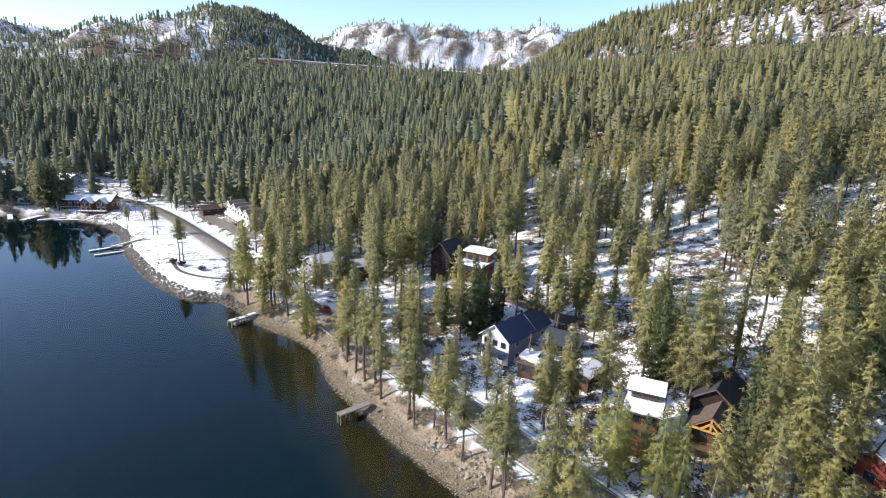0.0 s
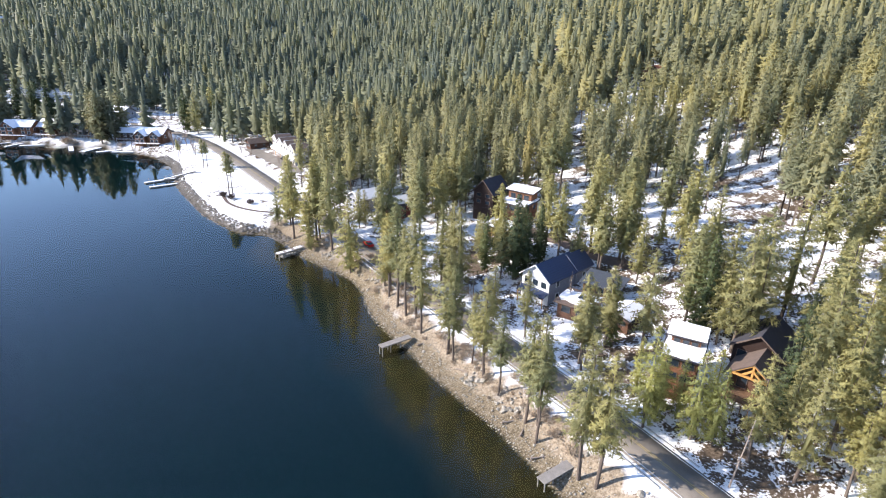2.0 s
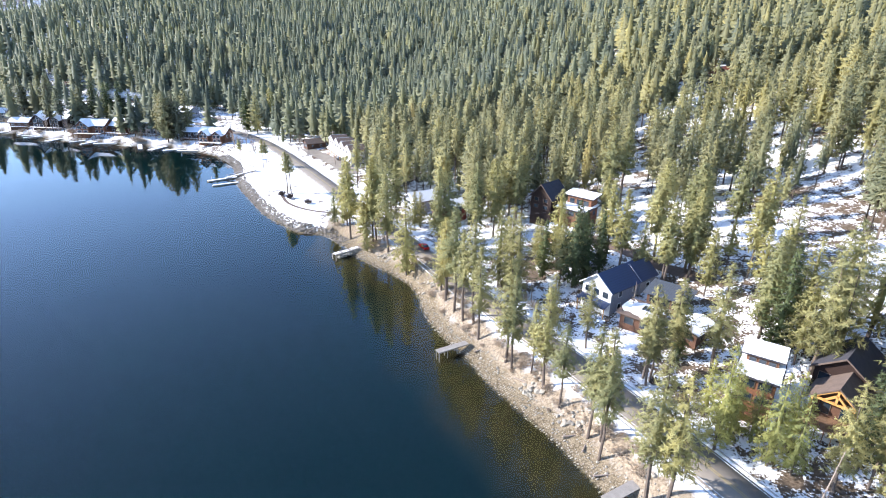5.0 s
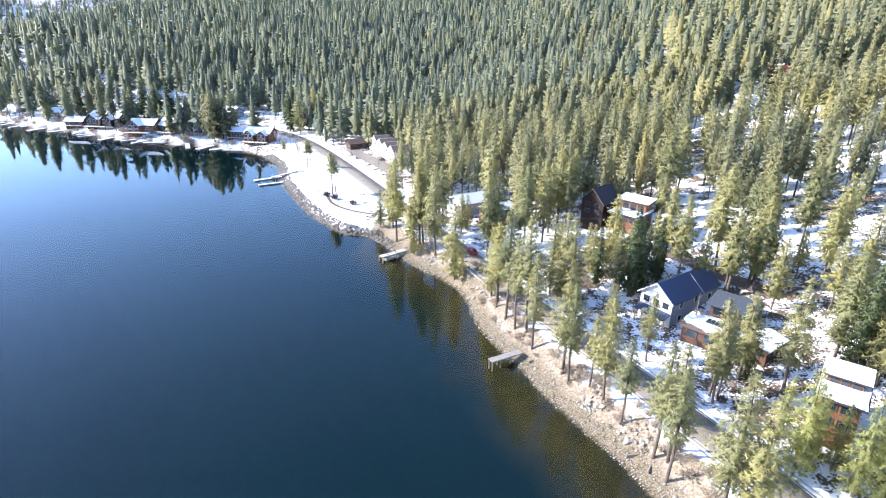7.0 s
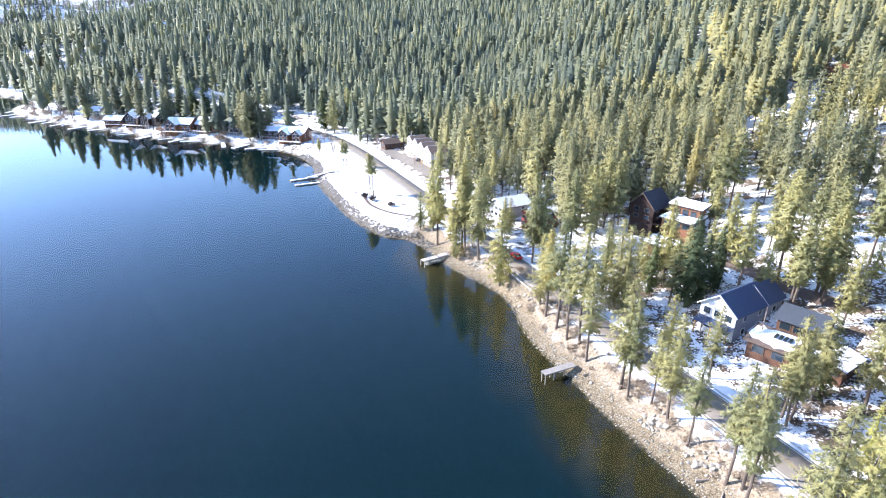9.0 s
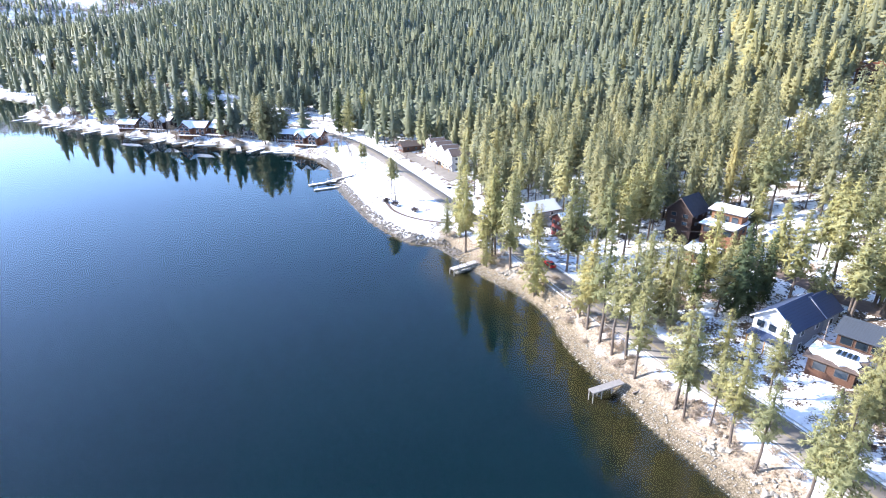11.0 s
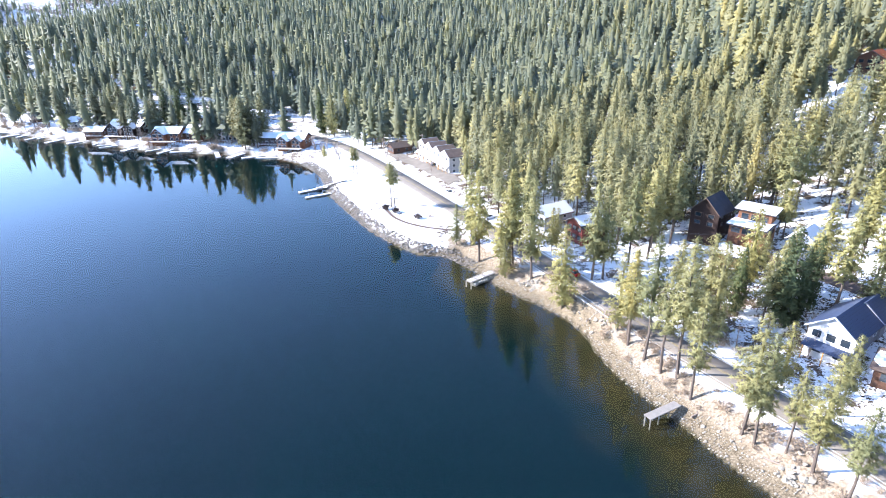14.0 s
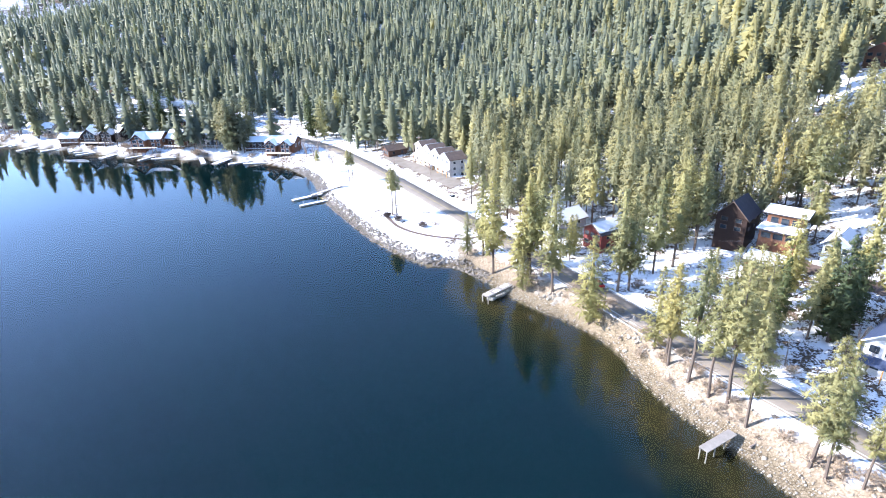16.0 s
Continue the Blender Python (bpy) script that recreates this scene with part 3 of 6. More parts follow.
# ---------- houses ----------
def gable_house(name, x, y, turn, w, d, walls, rise, wall_m, roof_m, label, category="house", over=0.6, storeys=2, snow=0.0, windows=3, sink=1.5, roof_label="", gable_m=None,
                chimney=False, porch=0.0, z=None, side_windows=2, group="", trim=True, deck=0.0, front_m=None, truss=False, rear=None):
    """A house with its gable ends along local y (front at -y): w wide, d deep, walls high, roof rising by rise."""
    base = gz(x, y) if z is None else z
    edge = None if wall_m in (WHITE, GREY_W, CREAM, BLUE_W, PALE_W) else BROWN_ROOF
    th = thing(name, pose(x, y, base, 0, 0, turn), label, category, group)
    bm = bmesh.new()
    h = walls
    vs = [bm.verts.new(p) for p in ((-w / 2, -d / 2, -sink), (w / 2, -d / 2, -sink), (w / 2, -d / 2, h), (0, -d / 2, h + rise), (-w / 2, -d / 2, h),
                                    (-w / 2, d / 2, -sink), (w / 2, d / 2, -sink), (w / 2, d / 2, h), (0, d / 2, h + rise), (-w / 2, d / 2, h))]
    for q in ((0, 1, 2, 3, 4), (9, 8, 7, 6, 5), (1, 6, 7, 2), (5, 0, 4, 9), (0, 5, 6, 1)):
        bm.faces.new([vs[i] for i in q])
    part("wall", bm, wall_m, th)
    if gable_m:
        bm = bmesh.new()
        q = [(-w / 2 + 0.02, -d / 2 - 0.03, h - 0.2), (w / 2 - 0.02, -d / 2 - 0.03, h - 0.2), (0, -d / 2 - 0.03, h + rise - 0.1)]
        bm.faces.new([bm.verts.new(p) for p in q])
        r = bmesh.ops.extrude_face_region(bm, geom=bm.faces[:])
        bmesh.ops.translate(bm, verts=[e for e in r["geom"] if isinstance(e, bmesh.types.BMVert)], vec=(0, -0.04, 0))
        part("gable", bm, gable_m, th)
    if front_m:
        part("front_cladding", block(-w / 2 - 0.03, -d / 2 - 0.06, -sink, w / 2 + 0.03, -d / 2 - 0.005, h - 0.2), front_m, th, "white boards")
    if truss:
        for a, b in (((-w / 2, h - 0.1), (0, h + rise - 0.1)), ((w / 2, h - 0.1), (0, h + rise - 0.1)), ((-w / 2, h - 0.1), (w / 2, h - 0.1)), ((0, h - 0.1), (0, h + rise - 0.2)), ((-w / 4, h - 0.1), (0, h + rise * 0.55)), ((w / 4, h - 0.1), (0, h + rise * 0.55))):
            bm = bmesh.new()
            beam(bm, (a[0], -d / 2 - over + 0.1, a[1]), (b[0], -d / 2 - over + 0.1, b[1]), 0.32)
            part("truss_timber", bm, TIMBER, th, "honey-coloured beam")
        for sx in (-1, 1):
            bm = bmesh.new()
            beam(bm, (sx * w / 2, -d / 2 - over + 0.1, -1), (sx * w / 2, -d / 2 - over + 0.1, h), 0.34)
            part("truss_post", bm, TIMBER, th, "honey-coloured post")
    k = rise / (w / 2)
    e = w / 2 + over
    for s in (-1, 1):
        bm = bmesh.new()
        slab(bm, [(0, -d / 2 - over, h + rise + 0.22), (0, d / 2 + over, h + rise + 0.22), (s * e, d / 2 + over, h - over * k + 0.22), (s * e, -d / 2 - over, h - over * k + 0.22)][::s], 0.2)
        rf = part("roof", bm, roof_m, th, roof_label)
        if snow > 0 and (snow >= 1 or s == -1 or snow > 0.6):
            bm = bmesh.new()
            i0, i1 = 0.03, 0.97 if snow >= 0.9 else 0.8
            slab(bm, [(s * e * i0, -d / 2 - over + 0.1, h + rise + 0.40 - i0 * (rise + over * k)), (s * e * i0, d / 2 + over - 0.1, h + rise + 0.40 - i0 * (rise + over * k)),
                      (s * e * i1, d / 2 + over - 0.15, h + rise + 0.38 - i1 * (rise + over * k)), (s * e * i1, -d / 2 - over + 0.15, h + rise + 0.38 - i1 * (rise + over * k))][::s], 0.17)
            part("roof_snow", bm, SNOW, rf, "smooth snow cover")
    if rear:                                                                 # a higher block set back: (sideways, width, length, walls, rise)
        rx, rw, rl, rh, rr = rear
        y0, y1 = d / 2 - 1.5, d / 2 - 1.5 + rl
        bm = bmesh.new()
        ring = [(rx - rw / 2, -sink), (rx + rw / 2, -sink), (rx + rw / 2, rh), (rx, rh + rr), (rx - rw / 2, rh)]
        ends = [[bm.verts.new((u, q, z_)) for u, z_ in ring] for q in (y0, y1)]
        bm.faces.new(ends[0]), bm.faces.new(ends[1][::-1])
        for i in range(5):
            bm.faces.new((ends[0][i], ends[1][i], ends[1][(i + 1) % 5], ends[0][(i + 1) % 5]))
        bmesh.ops.recalc_face_normals(bm, faces=bm.faces[:])
        part("rear_wall", bm, wall_m, th)
        for s in (-1, 1):
            bm = bmesh.new()
            re, rk = rw / 2 + 0.5, rr / (rw / 2)
            slab(bm, [(rx, y0 - 0.4, rh + rr + 0.22), (rx, y1 + 0.5, rh + rr + 0.22), (rx + s * re, y1 + 0.5, rh - 0.5 * rk + 0.22), (rx + s * re, y0 - 0.4, rh - 0.5 * rk + 0.22)][::s], 0.2)
            part("rear_roof", bm, roof_m, th)
        for st in range(2):
            window(th, (rx + rw / 2, (y0 + y1) / 2, 1.0 + 2.7 * st), 90, 1.2, 1.3, edge)
    if trim:
        for s in (-1, 1):
            bm = bmesh.new()
            beam(bm, (0, -d / 2 - over - 0.03, h + rise + 0.1), (s * e, -d / 2 - over - 0.03, h - over * k + 0.1), 0.22)
            part("bargeboard", bm, edge or TRIM, th)
    sh = (h - 0.1) / storeys
    for st in range(storeys):
        zb = st * sh + sh * 0.33
        n = windows if isinstance(windows, int) else windows[st]
        for i in range(n):
            cx = (i - (n - 1) / 2) * w / max(n, 1) * 0.92
            window(th, (cx, -d / 2, zb), 0, min(1.5, w / n * 0.62), sh * 0.48, edge)
        for s in (-1, 1):
            for i in range(side_windows):
                cy = (i - (side_windows - 1) / 2) * d / side_windows * 0.9
                window(th, (s * w / 2, cy, zb), s * 90, 1.1, sh * 0.44, edge)
    if chimney:
        bm = block(w * 0.18, d * 0.1, h, w * 0.18 + 0.8, d * 0.1 + 0.8, h + rise + 1.2)
        ch = part("chimney", bm, STONE, th, "stone chimney")
    if porch:
        bm = bmesh.new()
        slab(bm, [(-w / 2, -d / 2, h * 0.55), (w / 2, -d / 2, h * 0.55), (w / 2, -d / 2 - porch, h * 0.42), (-w / 2, -d / 2 - porch, h * 0.42)][::-1], 0.18)
        pr = part("porch_roof", bm, SNOW if snow else roof_m, th, "snow-covered porch roof" if snow else "")
        for s in (-0.46, 0, 0.46):
            part("post", block(s * w - 0.08, -d / 2 - porch + 0.1, -sink, s * w + 0.08, -d / 2 - porch + 0.26, h * 0.42), TIMBER, th)
    if deck:
        dk = part("deck", block(-w / 2 - 0.3, -d / 2 - deck, 0.75, w / 2 + 0.3, -d / 2 - 0.02, 0.95), DECK, th, "wooden deck")
        for i in range(7):
            xx = -w / 2 - 0.25 + i * (w + 0.5) / 6
            part("baluster", block(xx - 0.05, -d / 2 - deck, 0.95, xx + 0.05, -d / 2 - deck + 0.1, 1.9), DECK, dk)
            part("deck_post", block(xx - 0.07, -d / 2 - deck + 0.05, -sink - 1, xx + 0.07, -d / 2 - deck + 0.19, 0.75), DECK, dk)
        part("handrail", block(-w / 2 - 0.3, -d / 2 - deck - 0.02, 1.9, w / 2 + 0.3, -d / 2 - deck + 0.12, 1.98), DECK, dk)
    return th


def window(parent, at, turn, w, h, edge=None):
    """A framed window on a wall whose outer face goes through at."""
    m = pose(at[0], at[1], at[2], 0, 0, turn)
    bm = block(-w / 2, -0.07, 0, w / 2, -0.02, h)
    bm.transform(m)
    win = part("window", bm, GLASS_M, parent, "dark glass")
    for c in ((-w / 2 - 0.09, -0.11, -0.09, -w / 2, 0.0, h + 0.09), (w / 2, -0.11, -0.09, w / 2 + 0.09, 0.0, h + 0.09), (-w / 2, -0.11, -0.09, w / 2, 0, 0), (-w / 2, -0.11, h, w / 2, 0, h + 0.09)):
        bm = block(*c)
        bm.transform(m)
        part("frame", bm, edge or TRIM, win)
    return win


def shed_house(name, x, y, turn, w, d, h0, h1, wall_m, roof_m, label, snow=True, windows=2, z=None, storeys=2, sink=2.0, group="", tier=None, skylights=0):
    """A house with one sloping roof, low at the front (-y); tier: a higher rear block (from y, to y, low, high)."""
    base = gz(x, y) if z is None else z
    edge = None if wall_m in (WHITE, GREY_W, CREAM, BLUE_W, PALE_W) else BROWN_ROOF
    th = thing(name, pose(x, y, base, 0, 0, turn), label, "house", group)
    bm = bmesh.new()
    vs = [bm.verts.new(p) for p in ((-w / 2, -d / 2, -sink), (w / 2, -d / 2, -sink), (w / 2, d / 2, -sink), (-w / 2, d / 2, -sink), (-w / 2, -d / 2, h0), (w / 2, -d / 2, h0), (w / 2, d / 2, h1), (-w / 2, d / 2, h1))]
    for q in ((0, 3, 2, 1), (0, 1, 5, 4), (1, 2, 6, 5), (2, 3, 7, 6), (3, 0, 4, 7), (4, 5, 6, 7)):
        bm.faces.new([vs[i] for i in q])
    part("wall", bm, wall_m, th)
    o = 0.8
    k = (h1 - h0) / d
    bm = bmesh.new()
    slab(bm, [(-w / 2 - o, -d / 2 - o, h0 - o * k + 0.25), (w / 2 + o, -d / 2 - o, h0 - o * k + 0.25), (w / 2 + o, d / 2 + o, h1 + o * k + 0.25), (-w / 2 - o, d / 2 + o, h1 + o * k + 0.25)], 0.24)
    rf = part("roof", bm, roof_m, th)
    if snow:
        bm = bmesh.new()
        o -= 0.12
        rs = np.random.RandomState(int(abs(x) * 10) + 3)
        rim = []                                                             # the snow has slid and thawed unevenly along its edges
        for u, v_ in [(-1 + i / 4, -1) for i in range(8)] + [(1, -1 + i / 3) for i in range(6)] + [(1 - i / 4, 1) for i in range(8)] + [(-1, 1 - i / 3) for i in range(6)]:
            q = 1 - (0.10 if snow is True else 0.45) * rs.rand() ** 1.5
            xx, yy = u * (w / 2 + o) * (q if abs(u) == 1 else 1), v_ * (d / 2 + o) * (q if abs(v_) == 1 else 1)
            rim.append((xx, yy, h0 + (yy + d / 2) * k + 0.45))
        slab(bm, rim, 0.19)
        part("roof_snow", bm, SNOW, rf, "thawing snow cover")
    for i in range(skylights):
        x0 = -w * 0.05 + i * 0.85
        part("skylight", block(x0, -0.2, (h0 + h1) / 2 + 0.5, x0 + 0.55, 1.6, (h0 + h1) / 2 + 0.78), GLASS_M, rf, "dark glass")
    if tier:
        y0, y1, a0, a1 = tier
        part("upper_wall", block(-w / 2 + 0.3, y0, h0 - 0.5, w / 2 - 0.3, y1, a0), wall_m, th)
        for nm, mt, lift, o2 in (("upper_roof", roof_m, 0.25, 0.7), ("upper_snow", SNOW, 0.45, 0.6)):
            bm = bmesh.new()
            kk = (a1 - a0) / (y1 - y0)
            slab(bm, [(-w / 2 - o2, y0 - o2, a0 + lift), (w / 2 + o2, y0 - o2, a0 + lift), (w / 2 + o2, y1 + o2, a1 + lift + 2 * o2 * kk), (-w / 2 - o2, y1 + o2, a1 + lift + 2 * o2 * kk)], 0.2)
            part(nm, bm, mt, th)
        for i in range(3):
            window(th, ((i - 1) * w * 0.27, y0, h0 + (a0 - h0) * 0.25), 0, w * 0.18, (a0 - h0) * 0.5, edge)
    for st in range(storeys):
        sh = h0 / storeys
        for i in range(windows):
            window(th, ((i - (windows - 1) / 2) * w / windows * 0.92, -d / 2, st * sh + sh * 0.3), 0, min(2.0, w / windows * 0.7), sh * 0.5, edge)
        for s in (-1, 1):
            for i in range(2):
                window(th, (s * w / 2, (i - 0.5) * d * 0.45, st * sh + sh * 0.3), s * 90, 1.2, sh * 0.45, edge)
    return th


HOUSES = []                    # (x, y, radius kept free of trees)


def keep_free(x, y, r):
    HOUSES.append((x, y, r))


# by the road, opposite the wooden docks
gable_house("house", 13.9, 124.4, -41, 7.8, 12, 6.2, 3.0, GREY_W, SLATE, "two-storey grey house with white gable and dark blue metal roof", storeys=2, windows=[2, 3], gable_m=WHITE, z=4.9, sink=2, front_m=WHITE, rear=(0.9, 6.6, 6.0, 6.45, 2.8), porch=2.0)
keep_free(13.9, 124.4, 9)
shed_house("house", 25.4, 119.4, -31, 8.0, 4.6, 3.0, 3.9, BROWN, RIB_ROOF, "brown timber house under a dark ribbed metal roof", storeys=1, z=8.0, sink=4, snow=False, windows=3)
keep_free(25.2, 118.8, 8)
shed_house("house", 19.4, 113.6, -31, 7.5, 6, 3.0, 3.5, BROWN, BROWN_ROOF, "brown lakeside house under a nearly flat snowy roof", storeys=1, z=5.6, sink=3, skylights=4, snow=0.6)
keep_free(19.5, 113.6, 7)
gable_house("garage", 28.6, 109.6, -40, 5.4, 7.0, 2.3, 0.8, BROWN, DARK_ROOF, "small brown garage under full snow", "garage", storeys=1, snow=1.0, windows=2)
keep_free(28.5, 109.6, 5.5)
shed_house("house", 34.2, 89.0, -24, 5.4, 7.0, 5.2, 5.8, CEDAR, DARK_ROOF, "tall cedar-clad house with two snow-laden roofs", z=7.6, sink=4, tier=(0.4, 3.5, 7.2, 7.7))
keep_free(33.8, 89.2, 6.5)
gable_house("cabin", 46.2, 87.0, -37, 6.4, 6, 4.4, 2.6, BROWN, BROWN_ROOF, "timber-framed cabin with honey-coloured open gable", "cabin", storeys=1, deck=4.0, windows=2, truss=True, z=6.8, over=1.3)
keep_free(43, 82, 8)
gable_house("cabin", 50.0, 94.0, -37, 8, 10, 3.8, 3.0, DARK_W, DARK_ROOF, "dark cabin with steep black roof in the trees", "cabin", storeys=1, z=9.0, sink=3)
keep_free(50, 94, 7.5)
gable_house("house", 67, 77, -50, 9, 11, 3.6, 2.4, RED_W, DARK_ROOF, "red house with red deck rail beside the trees", storeys=1, deck=4.0, snow=1.0, sink=3)
keep_free(66, 76, 9)
# up the slope
gable_house("cabin", -2.2, 172.8, -33, 7.4, 8.5, 4.4, 3.8, DARK_W, DARK_ROOF, "tall dark brown cabin with black roof", "cabin", storeys=2, windows=[2, 2], sink=6, z=12.6)
keep_free(-2.6, 172, 8)
shed_house("cabin", 6.6, 166.2, -32, 8.6, 8, 2.6, 3.1, CEDAR, DARK_ROOF, "stepped cedar cabin with two snowy roofs and deck", z=12.8, sink=5, tier=(0.3, 4.0, 5.6, 6.2), windows=3, storeys=1)
keep_free(6.6, 166, 9)
shed_house("shed", 1.2, 158.6, -32, 7.5, 4.5, 2.6, 3.2, CEDAR, DARK_ROOF, "small cedar shed below the cabin with snow on top", storeys=1, windows=1)
keep_free(1, 158.5, 6)
gable_house("shed", 17.0, 160.0, -35, 5.5, 7, 3.2, 2.0, BLUE_W, SLATE, "grey-blue gabled shed with snow along its eaves", "shed", storeys=1, snow=0.7, z=12.0, sink=3)
keep_free(17, 160, 7)
gable_house("house", -34.5, 176, -50, 7, 9, 5.0, 2.0, RED_W, DARK_ROOF, "dark red house among pines with snow on its roof", storeys=2, snow=0.7)
keep_free(-34.5, 176, 7)
gable_house("house", -46, 186.5, -45, 8, 11, 4.2, 2.2, GREY_W, BROWN_ROOF, "grey house with long snow-streaked roof", storeys=2, snow=1.0)
keep_free(-46, 186.5, 7.5)
gable_house("house", -62, 217, -45, 7, 9, 3.8, 1.6, CREAM, BROWN_ROOF, "cream house half hidden behind pines, roof under snow", storeys=1, snow=1.0)
keep_free(-62, 217, 6)
gable_house("house", -60, 240, -45, 8, 10, 4.2, 2.0, GREY_W, BROWN_ROOF, "grey house deep among pines, roof under snow", storeys=1, snow=1.0)
keep_free(-60, 240, 6)
# by the bay
for i in range(4):
    gable_house("row_house", -107.4 + 5.46 * i, 264.7 - 7.16 * i, -52.8, 8.9, 7.5, 7.2, 2.2, PALE_W, BROWN_ROOF, "pale three-storey row house with thin roof snow", "row house", group="row of pale houses", storeys=3, windows=2, snow=0.5, z=5.3, over=0.35, porch=1.6)
    keep_free(-107.4 + 5.46 * i, 264.7 - 7.16 * i, 8)
gable_house("house", -127, 279, -48, 7, 10, 3.0, 1.8, BROWN, BROWN_ROOF, "low brown roadside house with bare roof", storeys=1)
keep_free(-127, 279, 7)
gable_house("house", -156, 303, -15, 6, 7, 4.0, 2.4, WHITE, DARK_ROOF, "small pale gabled house with snow on its roof", storeys=1, snow=1.0)
keep_free(-156, 303, 7)
def lake_house(x, y, turn, w, d, walls, rise, wings, wall_m, roof_m, label, deck=3.0, snow=1.0, chimney=True):
    """A broad lakefront house: ridge along local x, cross gables facing -y; wings: (centre, width, depth, walls, rise)."""
    th = thing("house", pose(x, y, gz(x, y), 0, 0, turn), label, "house", "houses along the far shore")
    over = 0.9
    edge = TRIM

    def gabled(nm, cx, gw, y0, y1, h, up, along):
        """A gabled block with walls, two roof plates and their snow; along: the ridge runs in local y."""
        def at(u, q, z):
            return (cx + u, q, z) if along else (q, u, z)
        lo, hi, half = (y0, y1, gw / 2) if along else (cx - gw / 2, cx + gw / 2, (y1 - y0) / 2)
        mid = 0 if along else (y0 + y1) / 2
        bm = bmesh.new()
        ring = [(-half, -3), (half, -3), (half, h), (0, h + up), (-half, h)]
        ends = [[bm.verts.new(at(mid + u, q, z)) for u, z in ring] for q in (lo, hi)]
        bm.faces.new(ends[0]), bm.faces.new(ends[1][::-1])
        for i in range(5):
            bm.faces.new((ends[0][i], ends[1][i], ends[1][(i + 1) % 5], ends[0][(i + 1) % 5]))
        bmesh.ops.recalc_face_normals(bm, faces=bm.faces[:])
        part(nm, bm, wall_m, th)
        k, e = up / half, half + over
        for s in (-1, 1):
            for cover in ((0, 1) if snow else (0,)):
                bm = bmesh.new()
                lift, cut = 0.22 + 0.2 * cover, 0.14 * cover
                slab(bm, [at(mid, lo - over + cut, h + up + lift), at(mid, hi + over - cut, h + up + lift),
                          at(mid + s * (e - cut), hi + over - cut, h - (over - cut) * k + lift), at(mid + s * (e - cut), lo - over + cut, h - (over - cut) * k + lift)], 0.2)
                bmesh.ops.recalc_face_normals(bm, faces=bm.faces[:])
                if cover:
                    part("roof_snow", bm, SNOW, rf, "smooth snow cover")
                else:
                    rf = part("roof", bm, roof_m, th)
    gabled("wall", 0, w, -d / 2, d / 2, walls, rise, False)
    for cx, gw, gd, h, up in wings:
        gabled("wing_wall", cx, gw, -d / 2 - gd, 0, h, up, True)
        for st in range(2):
            for u in (-0.24, 0.24):
                window(th, (cx + u * gw, -d / 2 - gd, 0.7 + st * h * 0.5), 0, gw * 0.3, h * 0.32, edge)
        window(th, (cx, -d / 2 - gd, h + 0.15), 0, gw * 0.22, up * 0.45, edge)
    n = max(2, int(w / 3.2))
    for i in range(n):
        cx = (i - (n - 1) / 2) * w / n
        if all(abs(cx - g[0]) > g[1] / 2 + 0.6 for g in wings):
            for st in range(2):
                window(th, (cx, -d / 2, 0.7 + st * walls * 0.5), 0, 1.5, walls * 0.3, edge)
    for sx in (-1, 1):
        for i in range(2):
            window(th, (sx * w / 2, (i - 0.5) * d * 0.45, walls * 0.5), sx * 90, 1.3, walls * 0.3, edge)
    if chimney:
        part("chimney", block(w * 0.22, 0.6, walls, w * 0.22 + 1.0, 1.6, walls + rise + 1.3), STONE, th, "stone chimney")
    if deck:
        front = -d / 2 - max([g[2] for g in wings] or [0])
        dk = part("deck", block(-w / 2, front - deck, 0.5, w / 2, front - 0.03, 0.7), DECK, th, "wooden deck with snow on it")
        part("deck_snow", block(-w / 2 + 0.3, front - deck + 0.3, 0.7, w / 2 - 0.3, front - 0.3, 0.8), SNOW, dk)
        for i in range(8):
            xx = -w / 2 + 0.1 + i * (w - 0.2) / 7
            part("baluster", block(xx - 0.06, front - deck, 0.7, xx + 0.06, front - deck + 0.12, 1.6), DECK, dk)
            part("deck_post", block(xx - 0.09, front - deck + 0.05, -3, xx + 0.09, front - deck + 0.23, 0.5), DECK, dk)
        part("handrail", block(-w / 2, front - deck - 0.02, 1.6, w / 2, front - deck + 0.14, 1.7), DECK, dk)
    keep_free(x, y, 0.62 * w)
    return th


# along the far shore
lake_house(-189.5, 287, 2, 15, 9, 5.2, 2.4, [(-4.2, 5.5, 2.6, 4.6, 2.2), (3.6, 5.0, 2.2, 4.6, 2.0)], CEDAR, DARK_ROOF, "cedar lake house with two snowy gables and a wide deck")
lake_house(-206.5, 293, 6, 13, 9, 4.2, 1.6, [], DARK_W, DARK_ROOF, "dark low lake house under an unbroken snowy roof", deck=2.2, chimney=False)
lake_house(-236.5, 301, -8, 14, 11, 5.0, 3.2, [(-2.5, 6.5, 2.0, 5.0, 2.6)], GREY_W, DARK_ROOF, "grey lake house with one broad snowy gable")
lake_house(-257, 299, -4, 15, 10, 4.4, 3.4, [(3.0, 6.0, 2.5, 4.4, 2.8)], BROWN, DARK_ROOF, "brown lake house with a long steep snow-covered roof")
lake_house(-274.5, 294.5, 8, 16, 10, 4.8, 2.8, [(-3.6, 7.5, 3.0, 4.8, 3.0)], CEDAR, DARK_ROOF, "cedar lake house with a large timbered snowy gable")
lake_house(-313, 307, 4, 22, 13, 5.6, 3.2, [(-5.5, 8.0, 4.0, 5.2, 3.0), (4.5, 7.0, 3.0, 5.2, 2.6)], DARK_W, DARK_ROOF, "sprawling dark timber lake house with several snowy roofs")
lake_house(-334, 301, 10, 12, 8, 3.4, 2.2, [], BROWN, BROWN_ROOF, "small brown lake cottage with a snowy roof", deck=2.0)
